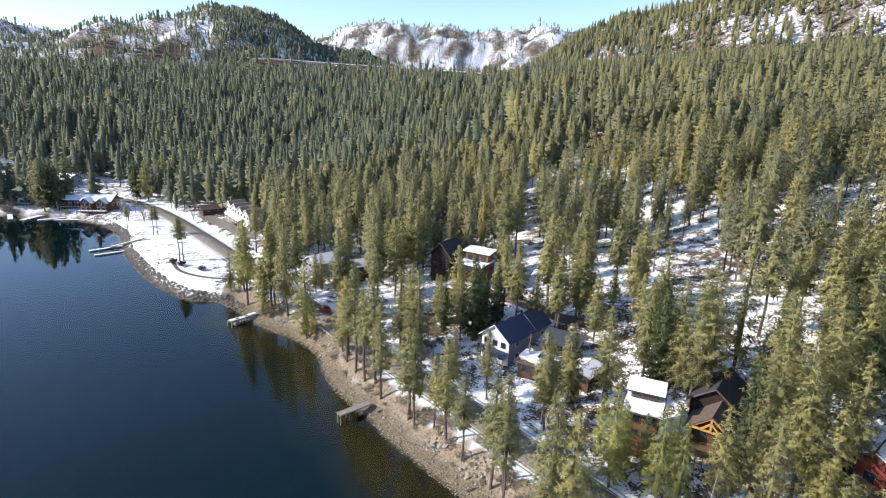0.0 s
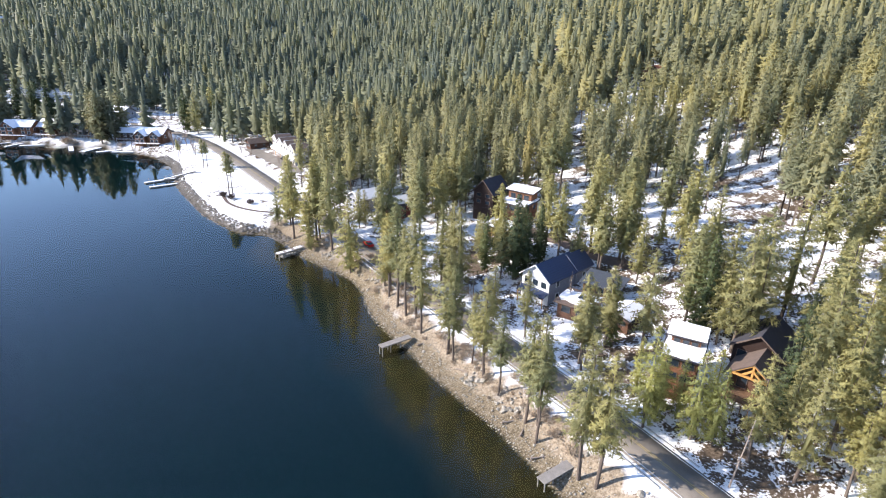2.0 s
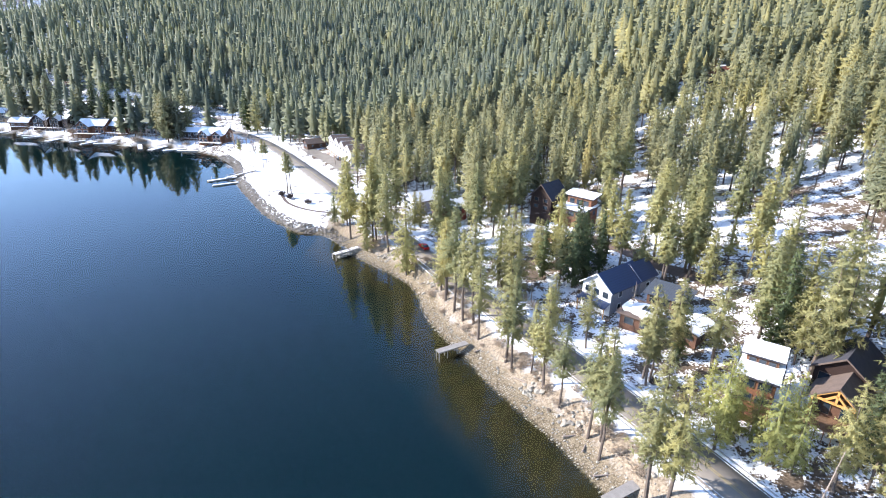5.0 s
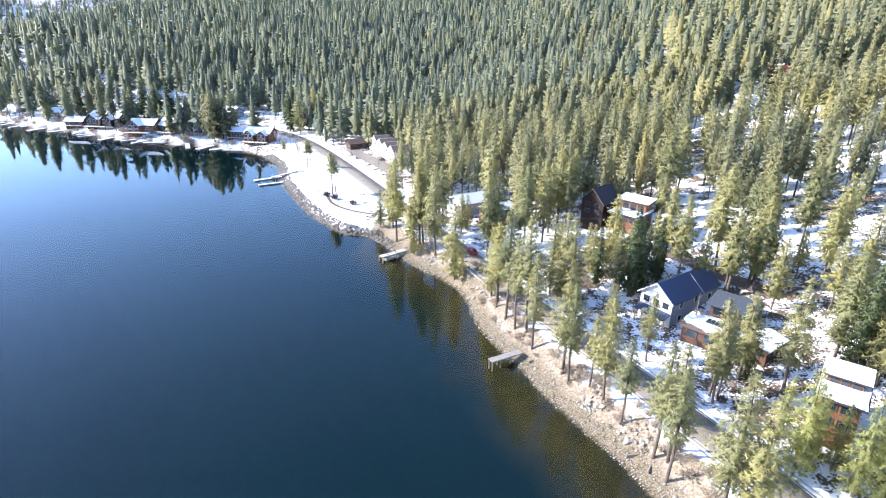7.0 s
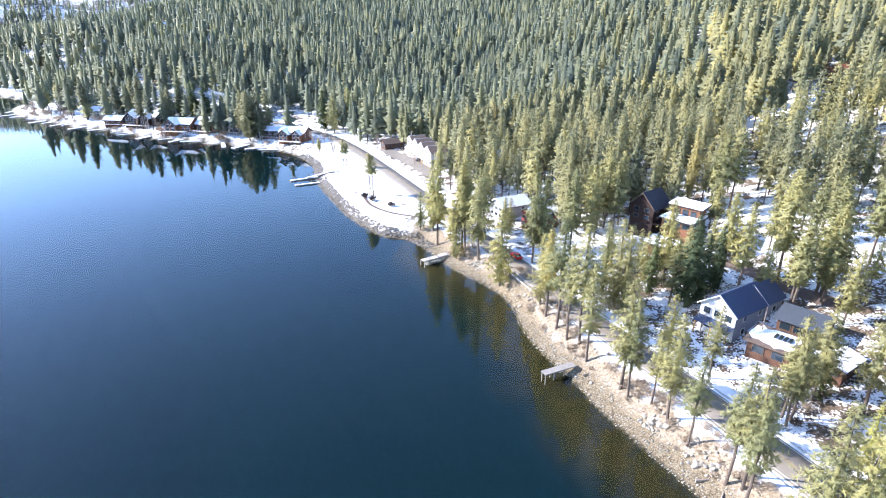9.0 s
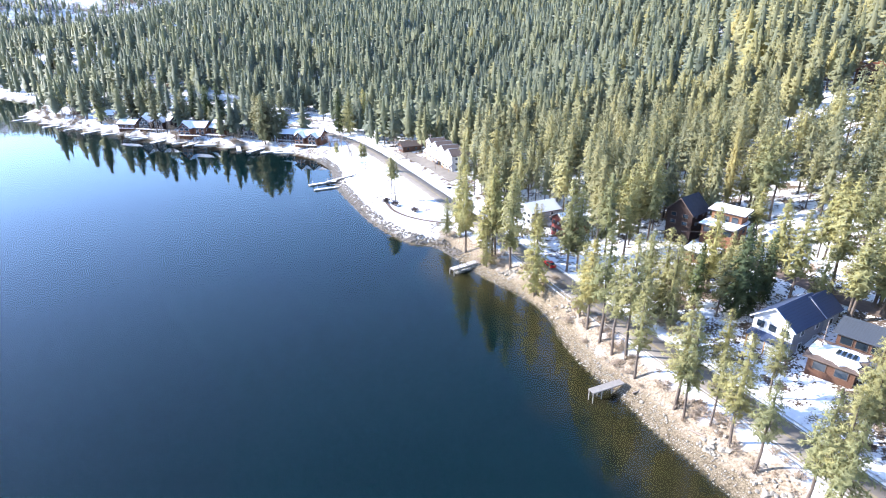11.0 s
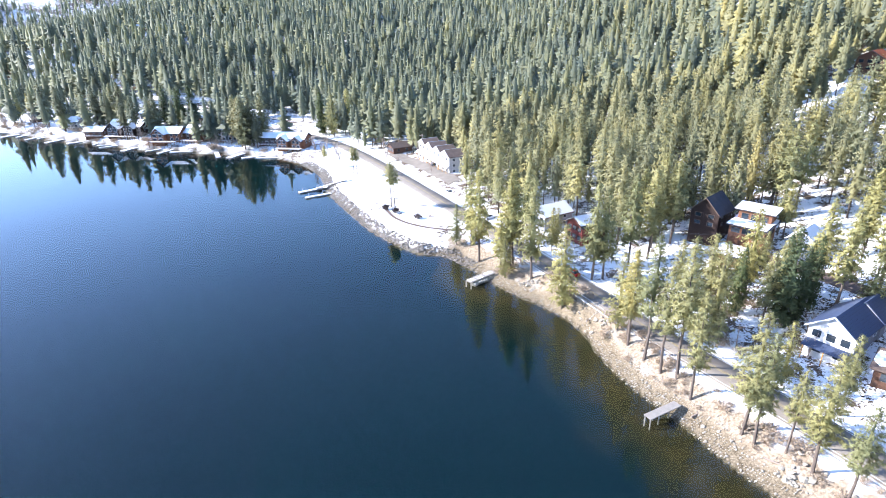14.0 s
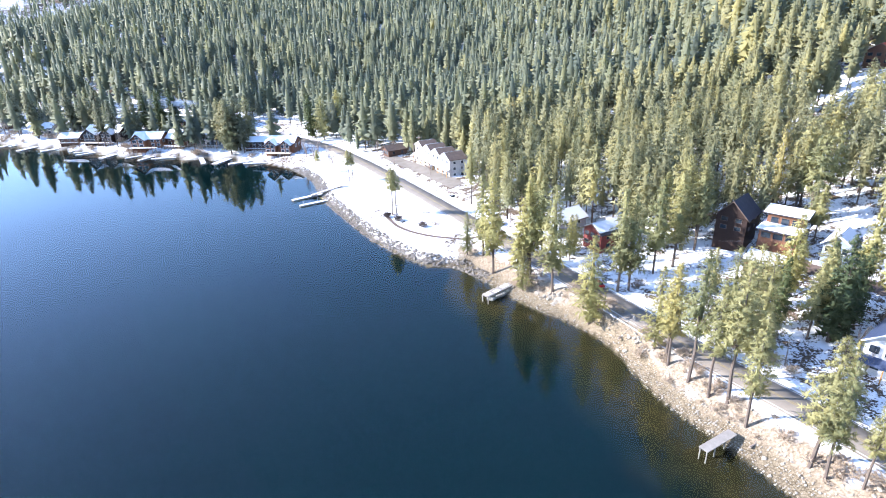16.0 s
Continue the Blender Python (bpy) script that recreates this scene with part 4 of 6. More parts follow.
lake_house(-352, 334, 0, 19, 10, 3.8, 2.6, [(4.0, 6.0, 2.0, 3.8, 2.2)], GREY_W, DARK_ROOF, "long grey house with a low snow-covered roof", deck=0)
lake_house(-376, 324, 8, 13, 9, 4.0, 2.4, [(0.0, 5.5, 2.0, 4.0, 2.2)], CREAM, DARK_ROOF, "cream lake house with a snowy cross gable")
lake_house(-424, 341, -35, 14, 9, 4.0, 2.6, [], BROWN, DARK_ROOF, "brown house among bare trees near the lake's end", deck=2.0)
lake_house(-336, 352, -20, 14, 10, 4.2, 2.8, [], DARK_W, DARK_ROOF, "dark house behind the shore under a snowy roof", deck=0)
lake_house(-290, 348, -15, 13, 9, 4.4, 2.6, [], BROWN, DARK_ROOF, "brown house half hidden behind dark firs", deck=0)
lake_house(-252, 352, -20, 13, 9, 4.4, 2.6, [], GREY_W, DARK_ROOF, "grey house in a snowy clearing behind the shore", deck=0)
# up in the forest
for x, y, turn, wm, rm, sn in [(71, 281, -35, BROWN, ROOF_ORANGE, 0), (131, 359, -40, GREY_W, DARK_ROOF, 1.0), (-545, 592, 10, GREY_W, DARK_ROOF, 1.0), (-505, 590, -20, BROWN, DARK_ROOF, 1.0), (-650, 545, 15, DARK_W, DARK_ROOF, 1.0)]:
    gable_house("house", x, y, turn, 9, 12, 5, 2.6, wm, rm, "hillside house with a bright orange-red roof" if rm is ROOF_ORANGE else "hillside house among pines with a snowy roof", storeys=2, snow=sn)
    keep_free(x, y, 5.5)


# ---------- forest ----------
def simple_tree(rng, tiers, sides, bare=0.14):
    """A unit far pine: ragged drooping boughs in tiers, narrowing to a point."""
    v, f = [], []
    for t in range(tiers):
        k = t / tiers
        zc, rr = bare + (0.97 - bare) * k, 0.19 * (min(1, 0.55 + 2.2 * k) * (1 - k) ** 0.9 + 0.05)
        rise = (0.97 - bare) / tiers * 1.5
        a0 = rng.rand() * 6.28
        for s in range(sides):
            if rng.rand() < 0.13:
                continue
            a = a0 + s * 6.283 / sides + rng.uniform(-0.3, 0.3)
            w = 6.283 / sides * rng.uniform(0.45, 0.75)
            r = rr * rng.uniform(0.6, 1.3)
            dz = rng.uniform(-0.35, 0.35) * rise
            b = len(v)
            v += [(0.75 * r * math.cos(a - w), 0.75 * r * math.sin(a - w), zc + dz + 0.1 * rise), (r * math.cos(a), r * math.sin(a), zc + dz - 0.25 * rise), (0.75 * r * math.cos(a + w), 0.75 * r * math.sin(a + w), zc + dz + 0.1 * rise),
                  (0.12 * r * math.cos(a), 0.12 * r * math.sin(a), min(1.0, zc + rise))]
            f += [(b, b + 1, b + 3), (b + 1, b + 2, b + 3)]
    nf = len(f)
    b = len(v)
    v += [(0.012, 0, 0), (-0.006, 0.010, 0), (-0.006, -0.010, 0), (0, 0, 0.5)]
    f += [(b, b + 1, b + 3), (b + 1, b + 2, b + 3), (b + 2, b, b + 3)]
    return np.array(v), np.array(f), nf


def bough_tree(rng, whorls, sides, bare, wide, upright=True, core=5, fan=0.27):
    """A unit pine for the middle distance: a dense core, whorls of drooping fans of needles, each with a raised spray."""
    v, f = [], []
    a0, lop = rng.rand() * 6.28, rng.rand() * 6.28

    def girth(k):
        return wide * (min(1, 0.5 + 2.6 * k) * (1 - k) ** 0.78 + 0.03)
    rings = []
    for k in (0.0, 0.2, 0.55, 0.93):
        rings.append(len(v))
        for s in range(core):
            r, a = 0.5 * girth(k) * rng.uniform(0.7, 1.2), (s + k * 2.3) * 6.283 / core
            v.append((r * math.cos(a), r * math.sin(a), bare + (0.97 - bare) * k + rng.uniform(-0.02, 0.02)))
    for p, q in zip(rings, rings[1:]):
        for s in range(core):
            t = (s + 1) % core
            f += [(p + s, p + t, q + s), (p + t, q + t, q + s)]
    for t in range(whorls):
        k = min(max((t + rng.uniform(-0.35, 0.35)) / whorls, 0), 0.97)
        zc = bare + (0.97 - bare) * k
        rr = girth(k) * rng.uniform(0.85, 1.12)
        a0 += 0.7 + rng.rand()
        for s in range(sides if k < 0.7 else sides - 2):
            if rng.rand() < 0.1:
                continue
            a = a0 + (s + rng.uniform(-0.3, 0.3)) * 6.283 / sides
            r = rr * rng.uniform(0.68, 1.18) * (1 + 0.12 * math.cos(a - lop))
            w = r * fan * rng.uniform(0.75, 1.25) + 0.005
            c, n, up = math.cos(a), math.sin(a), r * (0.7 * k + rng.uniform(-0.25, 0.2))
            q = rng.uniform(0.5, 0.75)
            z = zc + rng.uniform(-0.012, 0.012)
            b = len(v)
            v += [(0.2 * r * c, 0.2 * r * n, z + 0.5 * r), (q * r * c - w * n, q * r * n + w * c, z + q * up - 0.1 * r + rng.uniform(-0.15, 0.15) * r),
                  (r * c, r * n, z + up), ((1.2 - q) * r * c + w * n, (1.2 - q) * r * n - w * c, z + (1.2 - q) * up - 0.1 * r + rng.uniform(-0.15, 0.15) * r)]
            f += [(b, b + 1, b + 2), (b, b + 2, b + 3)]
            if upright:
                g, e = rng.uniform(0.55, 0.9), a + rng.uniform(-0.9, 0.9)
                h = 0.016 + 0.34 * r
                x, y, zz = g * r * c, g * r * n, z + g * up - 0.1 * r
                b = len(v)
                v += [(x - 0.26 * h * math.sin(e), y + 0.26 * h * math.cos(e), zz), (x + 0.26 * h * math.sin(e), y - 0.26 * h * math.cos(e), zz), (x + 0.5 * h * c, y + 0.5 * h * n, zz + h)]
                f.append((b, b + 1, b + 2))
    b = len(v)
    v += [(0.012, 0, 0.93), (-0.012, 0.006, 0.93), (0, 0, 1.0)]
    f.append((b, b + 1, b + 2))
    nf, b = len(f), len(v)
    v += [(0.012, 0, -0.03), (-0.006, 0.010, -0.03), (-0.006, -0.010, -0.03), (0, 0, 0.92)]
    f += [(b, b + 1, b + 3), (b + 1, b + 2, b + 3), (b + 2, b, b + 3)]
    return np.array(v), np.array(f), nf


def tufted_tree(rng, bare, wide):
    """A unit pine for the nearer slope, of limbs and sprays round a slim core."""
    v, f, limbs = pine_arrays(rng, 20.0, bare, wide, whorl=0.8, tufts=3.4, tuft=1.05, per=3, blade=0.18, core=0.34, sides=4)
    v, nf, b = np.array(v) / 20.0, len(f), len(v)
    v = np.vstack([v, [(0.014, 0, -0.03), (-0.007, 0.012, -0.03), (-0.007, -0.012, -0.03), (0, 0, 0.9)]])
    f += [(b, b + 1, b + 3), (b + 1, b + 2, b + 3), (b + 2, b, b + 3)]
    return v, np.array(f), nf


def scatter(name, spots, shapes, mats, label, rng, rise=0.8):
    """Joins many trees into one mesh. spots: x, y, z, height, width."""
    V, F, M, Nn, T, off = [], [], [], [], [], 0
    for x, y, z, h, w in spots:
        v, f, nf = shapes[rng.randint(len(shapes))]
        a = rng.rand() * 6.283
        c, s = math.cos(a), math.sin(a)
        p = np.empty_like(v)
        p[:, 0], p[:, 1], p[:, 2] = (v[:, 0] * c - v[:, 1] * s) * h * w + x, (v[:, 0] * s + v[:, 1] * c) * h * w + y, v[:, 2] * h + z
        V.append(p), F.append(f + off), T.append(np.full(len(v), rng.rand()))
        q = np.c_[p[:, 0] - x, p[:, 1] - y, np.zeros(len(p))]
        rr = np.hypot(q[:, 0], q[:, 1])
        q[:, 2] = rise * rr + 0.05 * h * np.clip(v[:, 2] - 0.6, 0, 1)
        q += rng.normal(0, 0.24, q.shape) * (rr[:, None] + 0.02 * h)
        Nn.append(q / (np.linalg.norm(q, axis=1)[:, None] + 1e-6))
        mi = np.zeros(len(f), np.int32)
        mi[nf:] = 1
        M.append(mi)
        off += len(v)
    V, F, M = np.vstack(V).astype(np.float32), np.vstack(F).astype(np.int32), np.concatenate(M)
    me = bpy.data.meshes.new(name)
    me.vertices.add(len(V)), me.loops.add(F.size), me.polygons.add(len(F))
    me.vertices.foreach_set("co", V.ravel())
    me.loops.foreach_set("vertex_index", F.ravel())
    me.polygons.foreach_set("loop_start", np.arange(0, F.size, 3, dtype=np.int32))
    for m in mats:
        me.materials.append(m)
    me.polygons.foreach_set("material_index", M)
    me.attributes.new("tree", "FLOAT", "POINT").data.foreach_set("value", np.concatenate(T).astype(np.float32))
    me.update()
    me.validate()
    face_out(me, V, np.vstack(Nn))
    me.polygons.foreach_set("use_smooth", [True] * len(me.polygons))
    me.normals_split_custom_set_from_vertices(np.vstack(Nn).tolist())
    return tagged(new(name, me), label, "forest", kind="stuff")


def clear_of(px, py):
    """True where trees may stand."""
    ok = off_shore(px, py) > 7
    ok &= to_line(px, py, ROAD) > 6.5
    for x, y, r in HOUSES:
        ok &= np.hypot(px - x, py - y) > r
    pen = [(-71, 168), (-84, 166), (-135, 214), (-165, 255), (-215, 284), (-215, 300), (-170, 300), (-120, 262), (-84, 208), (-66, 184)]
    ok &= ~inside(px, py, pen)
    # open snowy strips on the slope
    for ax, ay, bx, by, wd in OPEN:
        ok &= to_line(px, py, [(ax, ay), (bx, by)]) > wd
    return ok


OPEN = [(-4, 106, 14, 124, 5.5), (12, 104, 26, 115, 5.0), (-14, 146, 4, 162, 5.0), (6, 140, 18, 158, 4.0), (24, 78, 36, 90, 4.0), (58, 120, 75, 165, 5.0), (30, 140, 62, 138, 3.0),
        (70, 225, 95, 250, 3.0), (-96, 300, -60, 340, 5.0), (-235, 318, -185, 332, 7.0), (-330, 335, -300, 345, 5.0), (-560, 585, -520, 580, 8.0),
        (-8, 197, 16, 199, 5.0), (21, 152, 33, 244, 3.6), (42, 145, 49, 169, 5.0), (15, 155, 27, 141, 5.0), (37, 139, 48, 142, 6.0), (-15, 202, -2, 207, 3.5), (-10, 160, 16, 157, 8.0), (-18, 162, -8, 170, 6.0), (4, 152, 24, 150, 6.0), (-134, 279, -80, 216, 8.5), (26, 114, 34, 108, 6.0), (38, 84, 30, 84, 6.0), (36, 118, 58, 112, 5.0), (74, 137, 63, 112, 4.0), (56, 248, 36, 236, 6.0), (70, 276, 54, 250, 5.0), (62, 152, 58, 140, 4.0)]


def spread(step, r0, r1, a0, a1, seed):
    """Jittered places between two distances and two bearings."""
    rng = np.random.RandomState(seed)
    g = np.arange(-r1, r1, step)
    px, py = np.meshgrid(g, g)
    px, py = px.ravel() + rng.uniform(-0.8, 0.8, px.size) * step, py.ravel() + rng.uniform(-0.8, 0.8, py.size) * step
    r, a = np.hypot(px, py), np.degrees(np.arctan2(px, py))
    k = (r >= r0) & (r < r1) & (a > a0) & (a < a1)
    px, py = px[k], py[k]
    k = clear_of(px, py)
    px, py = px[k], py[k]
    # thinner in broad patches
    dens = waves(px, py, 70, 51) + 0.6 * waves(px, py, 28, 52)
    r = np.hypot(px, py)
    thin = 1 - 0.45 * smooth(24, 38, px) * (1 - smooth(85, 115, px)) * smooth(182, 200, py) * (1 - smooth(265, 285, py))      # half-open slopes
    thin *= 1 - 0.35 * smooth(36, 50, px) * smooth(112, 125, py) * (1 - smooth(180, 190, py))
    thin *= 1 - 0.72 * (px < -185) * (1 - smooth(75, 110, off_shore(px, py) + 18 * waves(px, py, 60, 54) + 60 * smooth(420, 470, -px)))                      # yards along the far shore
    k = rng.rand(len(px)) < thin * np.clip(np.where(r < 115, 0.95, np.where(r < 210, 0.84, 0.98)) + np.where(r < 400, 0.28, 0.12) * dens, 0.2, 1)
    return px[k], py[k], rng


LISTED = []                    # x, y, height, kind
LISTED += [(-72.5, 169.2, 13, 4), (-67.9, 168.3, 23.5, 0), (-56.6, 153.5, 17.5, 1), (-54.4, 154.4, 27, 1), (-48, 149.2, 27, 0), (-51.7, 172, 21.5, 1), (-39.4, 137.9, 21.25, 4), (-43.9, 166.1, 13.25, 2), (-22.2, 116.9, 26.5, 3), (-25.3, 123.4, 19.5, 1), (-19.6, 113.4, 22.25, 3), (-15, 106.9, 21.5, 1), (-8.3, 98.6, 22.75, 1), (-0.8, 91, 21, 1), (2.3, 86.4, 17.25, 3), (7.1, 79.7, 21.5, 3), (8.7, 75.5, 20.75, 3), (14.5, 68.1, 25.5, 1), (17.2, 66.3, 23, 1), (17.8, 96, 19.5, 1), (-63.9, 160.9, 27, 0), (-55.3, 151.6, 12.25, 4)]
LISTED += [(-53.9, 156.1, 26.75, 1), (-32.6, 149, 25.5, 0), (-30.1, 150.3, 24, 0), (-42.7, 168.9, 12.25, 4), (-25.1, 121.6, 21.25, 1), (-17, 111.5, 27, 3), (-7.1, 96.8, 20.5, 1), (-3, 94.8, 15.5, 3), (17.8, 94.2, 16.75, 1), (31.6, 130.8, 22.5, 2), (8.9, 78.8, 21.5, 3), (-103.6, 198.0, 17, 6), (-102.4, 198.6, 16, 6), (-134.2, 236.2, 13.5, 6), (-132.9, 237.2, 12.5, 6), (69.1, 118, 26, 3), (31.5, 134.2, 27, 2), (48.2, 137.4, 22.5, 1), (44.4, 146, 23.25, 1), (24.9, 139.7, 27, 1), (45.7, 96.5, 27, 2), (43.6, 99, 17.75, 2)]
LISTED += [(47.7, 95.7, 27, 2), (32.9, 76.2, 16.5, 7), (35.7, 74.8, 14.5, 7), (28.4, 80.1, 14, 7), (52.5, 82.7, 20.75, 3), (46.4, 77.8, 22.5, 5), (47.9, 76.7, 19.5, 0), (30, 98.9, 22.25, 0), (7.8, 141.8, 15.25, 5), (5.2, 130.5, 22.5, 5), (11.5, 136.2, 16.75, 5), (-3.6, 142.9, 13.75, 4), (1.9, 148.4, 7.75, 5), (-8.2, 122.6, 10, 0), (-2.3, 136.1, 16, 5), (2, 131.6, 16.5, 0), (8.3, 132.6, 16.5, 5), (7, 139.5, 15, 5), (-10.2, 128.7, 22, 4), (-13.2, 130.5, 20.75, 4), (-8.4, 126.8, 21.25, 4), (-27.1, 125.9, 18.25, 4)]
LISTED += [(0.5, 111.6, 13.25, 4), (7.4, 104.8, 15.5, 1), (16.2, 177.5, 25, 3), (20.3, 179.8, 25.75, 3), (-18.1, 162.9, 24.5, 0), (-23.2, 159.9, 24.5, 0)]


def near_forest():
    rng = np.random.RandomState(7)
    kinds, plainer, across = [], [], []
    specs = [(20, 0.27, 3.4, PINE, 0.0), (20, 0.34, 3.2, PINE, 0.006), (20, 0.20, 3.8, PINE, 0.0), (20, 0.42, 3.0, PINE, -0.008), (20, 0.12, 4.3, PINE, 0.0), (20, 0.08, 3.3, FIR, 0.0), (20, 0.56, 3.0, PINE, 0.01), (20, 0.10, 4.0, BRIGHT_PINE, 0.0)]
    for i, (h, bare, wide, mt, lean) in enumerate(specs):
        lab = "bright yellow-green young pine branched to the ground" if mt is BRIGHT_PINE else "tall yellow-green pine with bare lower trunk" if mt is PINE and bare > 0.2 else ("green pine with branches down to the snow" if mt is PINE else "dense dark green fir beside the houses")
        nm = "fir_tree" if mt is FIR else "pine_tree"
        kinds.append(make_pine(100 + i, h, bare, wide, mt, BARK, nm, lab, lean=lean, per=8, tufts=6.3, blade=0.105, tuft=0.62, core=0.15))
        plainer.append(make_pine(150 + i, h, bare, wide, mt, BARK, nm, lab, lean=lean, per=4, blade=0.16, tuft=0.84))
        across.append(make_pine(170 + i, h, bare, wide, mt if mt is FIR else SHORE_PINE, BARK, nm, "tall grey-green pine with a bare trunk between lake houses" if bare > 0.2 else "dense grey-green conifer beside the lake houses", lean=lean, per=3, blade=0.24, tuft=0.95))
    for x, y, h, k in LISTED:
        plant((across if x < -185 else kinds if math.hypot(x + 20, y) < 132 else plainer)[k], x, y, h, 20.0, rng, rng.uniform(1.0, 1.2))
    lx, ly = np.array([t[0] for t in LISTED] or [1e6]), np.array([t[1] for t in LISTED] or [1e6])
    px, py, _ = spread(5.2, 40, 300, -60, 62, 11)
    c, sw = resample(SHORE[31:43], 1.0)                                      # tall pines between the far houses
    far = [c[i] + sw[i] * rng.uniform(9, 24) for i in rng.randint(0, len(c), 8)]
    far = [p for p in far if all(math.hypot(p[0] - hx, p[1] - hy) > 6.5 for hx, hy, hr in HOUSES)]
    d = np.hypot(px, py - 0)
    free = np.array([np.min(np.hypot(lx - a, ly - b)) > 4.0 for a, b in zip(px, py)])
    px, py, d = px[free], py[free], d[free]
    # the listed stretch is complete as listed
    inner = inside(px, py, COMPLETE) if LISTED else np.zeros(len(px), bool)
    px, py, d = px[~inner], py[~inner], d[~inner]
    order = np.argsort(d + 0.25 * np.abs(px - 20))
    room = 290 - len(LISTED)
    for i in order[:room]:
        h = rng.uniform(13, 23)
        plant((kinds if d[i] < 110 and px[i] < 70 else plainer)[rng.choice([0, 1, 2, 3, 4, 5], p=[0.22, 0.2, 0.2, 0.12, 0.16, 0.10])], px[i], py[i], h, 20.0, rng, rng.uniform(1.0, 1.3))
    for k in kinds + plainer + across:
        for o in (*k.children_recursive, k):
            bpy.data.objects.remove(o)
    rest = order[room:]
    px, py = np.r_[px[rest], [p[0] for p in far]], np.r_[py[rest], [p[1] for p in far]]
    rest = np.arange(len(px))
    z = ground(px, py)
    shapes = [bough_tree(np.random.RandomState(200 + i), 17, 8, (0.22, 0.34, 0.28, 0.42)[i % 4], (0.17, 0.15, 0.19)[i % 3], fan=0.13) for i in range(14)]
    fine = [tufted_tree(np.random.RandomState(240 + i), (0.24, 0.36, 0.3, 0.42)[i % 4], (3.3, 2.9, 3.7)[i % 3]) for i in range(10)]
    close = np.hypot(px, py) < 250
    scatter("forest", [(px[i], py[i], z[i] - 0.2, 27 - 13 * rng.rand() ** 1.6, rng.uniform(0.85, 1.2)) for i in rest[close]], fine, [MID_PINE, BARK], "tall mixed pines on the slope around the cabins", rng)
    rest = rest[~close]
    scatter("forest", [(px[i], py[i], z[i] - 0.2, 27 - 13 * rng.rand() ** 1.6, rng.uniform(0.85, 1.25)) for j, i in enumerate(rest)], shapes, [MID_PINE, BARK], "dense mixed pine forest on the slope behind the houses", rng)


def far_forest():
    rng = np.random.RandomState(9)
    px, py, _ = spread(7.9, 300, 640, -64, 46, 12)
    z = ground(px, py)
    shapes = [bough_tree(np.random.RandomState(300 + i), 11, 6, (0.08, 0.2, 0.14)[i % 3], (0.215, 0.185, 0.235, 0.2)[i % 4], False, 4, 0.22) for i in range(16)]
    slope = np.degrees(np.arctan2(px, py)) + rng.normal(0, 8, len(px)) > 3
    # The valley side takes the needles with haze in their colour.
    for side, needles, lab in ((~slope, HAZED_PINE, "dense pine forest filling the valley, coloured blue for haze"), (slope, MID_PINE, "dense sunlit pine forest on the slope")):
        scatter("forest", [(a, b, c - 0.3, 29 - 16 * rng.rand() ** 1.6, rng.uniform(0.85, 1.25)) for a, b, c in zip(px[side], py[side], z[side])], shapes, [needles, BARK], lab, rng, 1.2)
    ax, ay, _ = spread(9.8, 640, 1000, -64, 46, 13)
    bx, by, _ = spread(14, 1000, 1480, -64, 46, 16)
    cx, cy, _ = spread(12.5, 1000, 1480, 7, 46, 17)
    px, py = np.r_[ax, bx, cx], np.r_[ay, by, cy]
    z = ground(px, py)
    r, a = np.hypot(px, py), np.degrees(np.arctan2(px, py))
    hill = smooth(3, 8, a)
    keep = np.where(r > 1000, 0.85, 1.0) * (1 - hill) + hill * np.clip(0.85 + 0.4 * waves(px, py, 150, 63), 0.1, 1)
    keep *= 1 - 0.3 * hill * smooth(655, 680, r + 25 * waves(px, py, 120, 64)) * (1 - smooth(760, 800, r + 30 * waves(px, py, 90, 65)))
    keep *= 1 - 0.6 * hill * smooth(985, 1010, r + 20 * waves(px, py, 120, 64)) * (1 - smooth(1085, 1110, r + 20 * waves(px, py, 90, 65)))      # the open brown bench
    keep *= 1 - 0.9 * smooth(29, 32, a) * smooth(1080, 1120, r)                                                                                  # the bare snowy brow
    keep *= 1 - 0.97 * (terrace(r, a) > 0.97) - 0.5 * (terrace(r, a) > 0.1) * (terrace(r, a) < 0.97) * (r < 1072)                               # the highway and its bank
    keep *= 1 - 0.7 * smooth(-42, -39, a) * (1 - smooth(-28, -24, a)) * smooth(1180, 1260, r)
    keep *= 1 - (r > 1115) * (r < 1290) * (a > -18) * (a < 1)
    k = rng.rand(len(px)) < keep
    px, py, z = px[k], py[k], z[k]
    shapes = [bough_tree(np.random.RandomState(400 + i), 5, 4, 0.12, 0.25, False, 3, 0.32) for i in range(10)]
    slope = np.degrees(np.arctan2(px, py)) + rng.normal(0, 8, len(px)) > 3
    # Again haze is in the needle colour on the valley side only.
    for side, needles, lab in ((~slope, HAZED_PINE, "far pine forest under the mountains, coloured blue for haze"), (slope, MID_PINE, "far sunlit pines on the brown hillside")):
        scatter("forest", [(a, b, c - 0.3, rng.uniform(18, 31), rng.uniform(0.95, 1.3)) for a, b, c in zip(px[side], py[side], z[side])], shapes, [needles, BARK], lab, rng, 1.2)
    ax, ay, _ = spread(15, 1300, 2250, -58, 50, 14)
    bx, by, _ = spread(28, 2250, 3700, -57, 44, 15)
    cx, cy, _ = spread(11.5, 1480, 2020, -23, -6, 18)
    px, py = np.r_[ax, bx, cx], np.r_[ay, by, cy]
    z = ground(px, py)
    w = waves(px, py, 420, 61) + 0.8 * waves(px, py, 190, 62)
    a = np.degrees(np.arctan2(px, py))
    w += 1.5 * smooth(-26, -17, a) * (1 - smooth(-5, -1, a)) * (np.hypot(px, py) < 2250) + 0.5 * smooth(6, 12, a)
    k = (w > -0.75 + 0.8 * rng.rand(len(px))) & (z > 20)
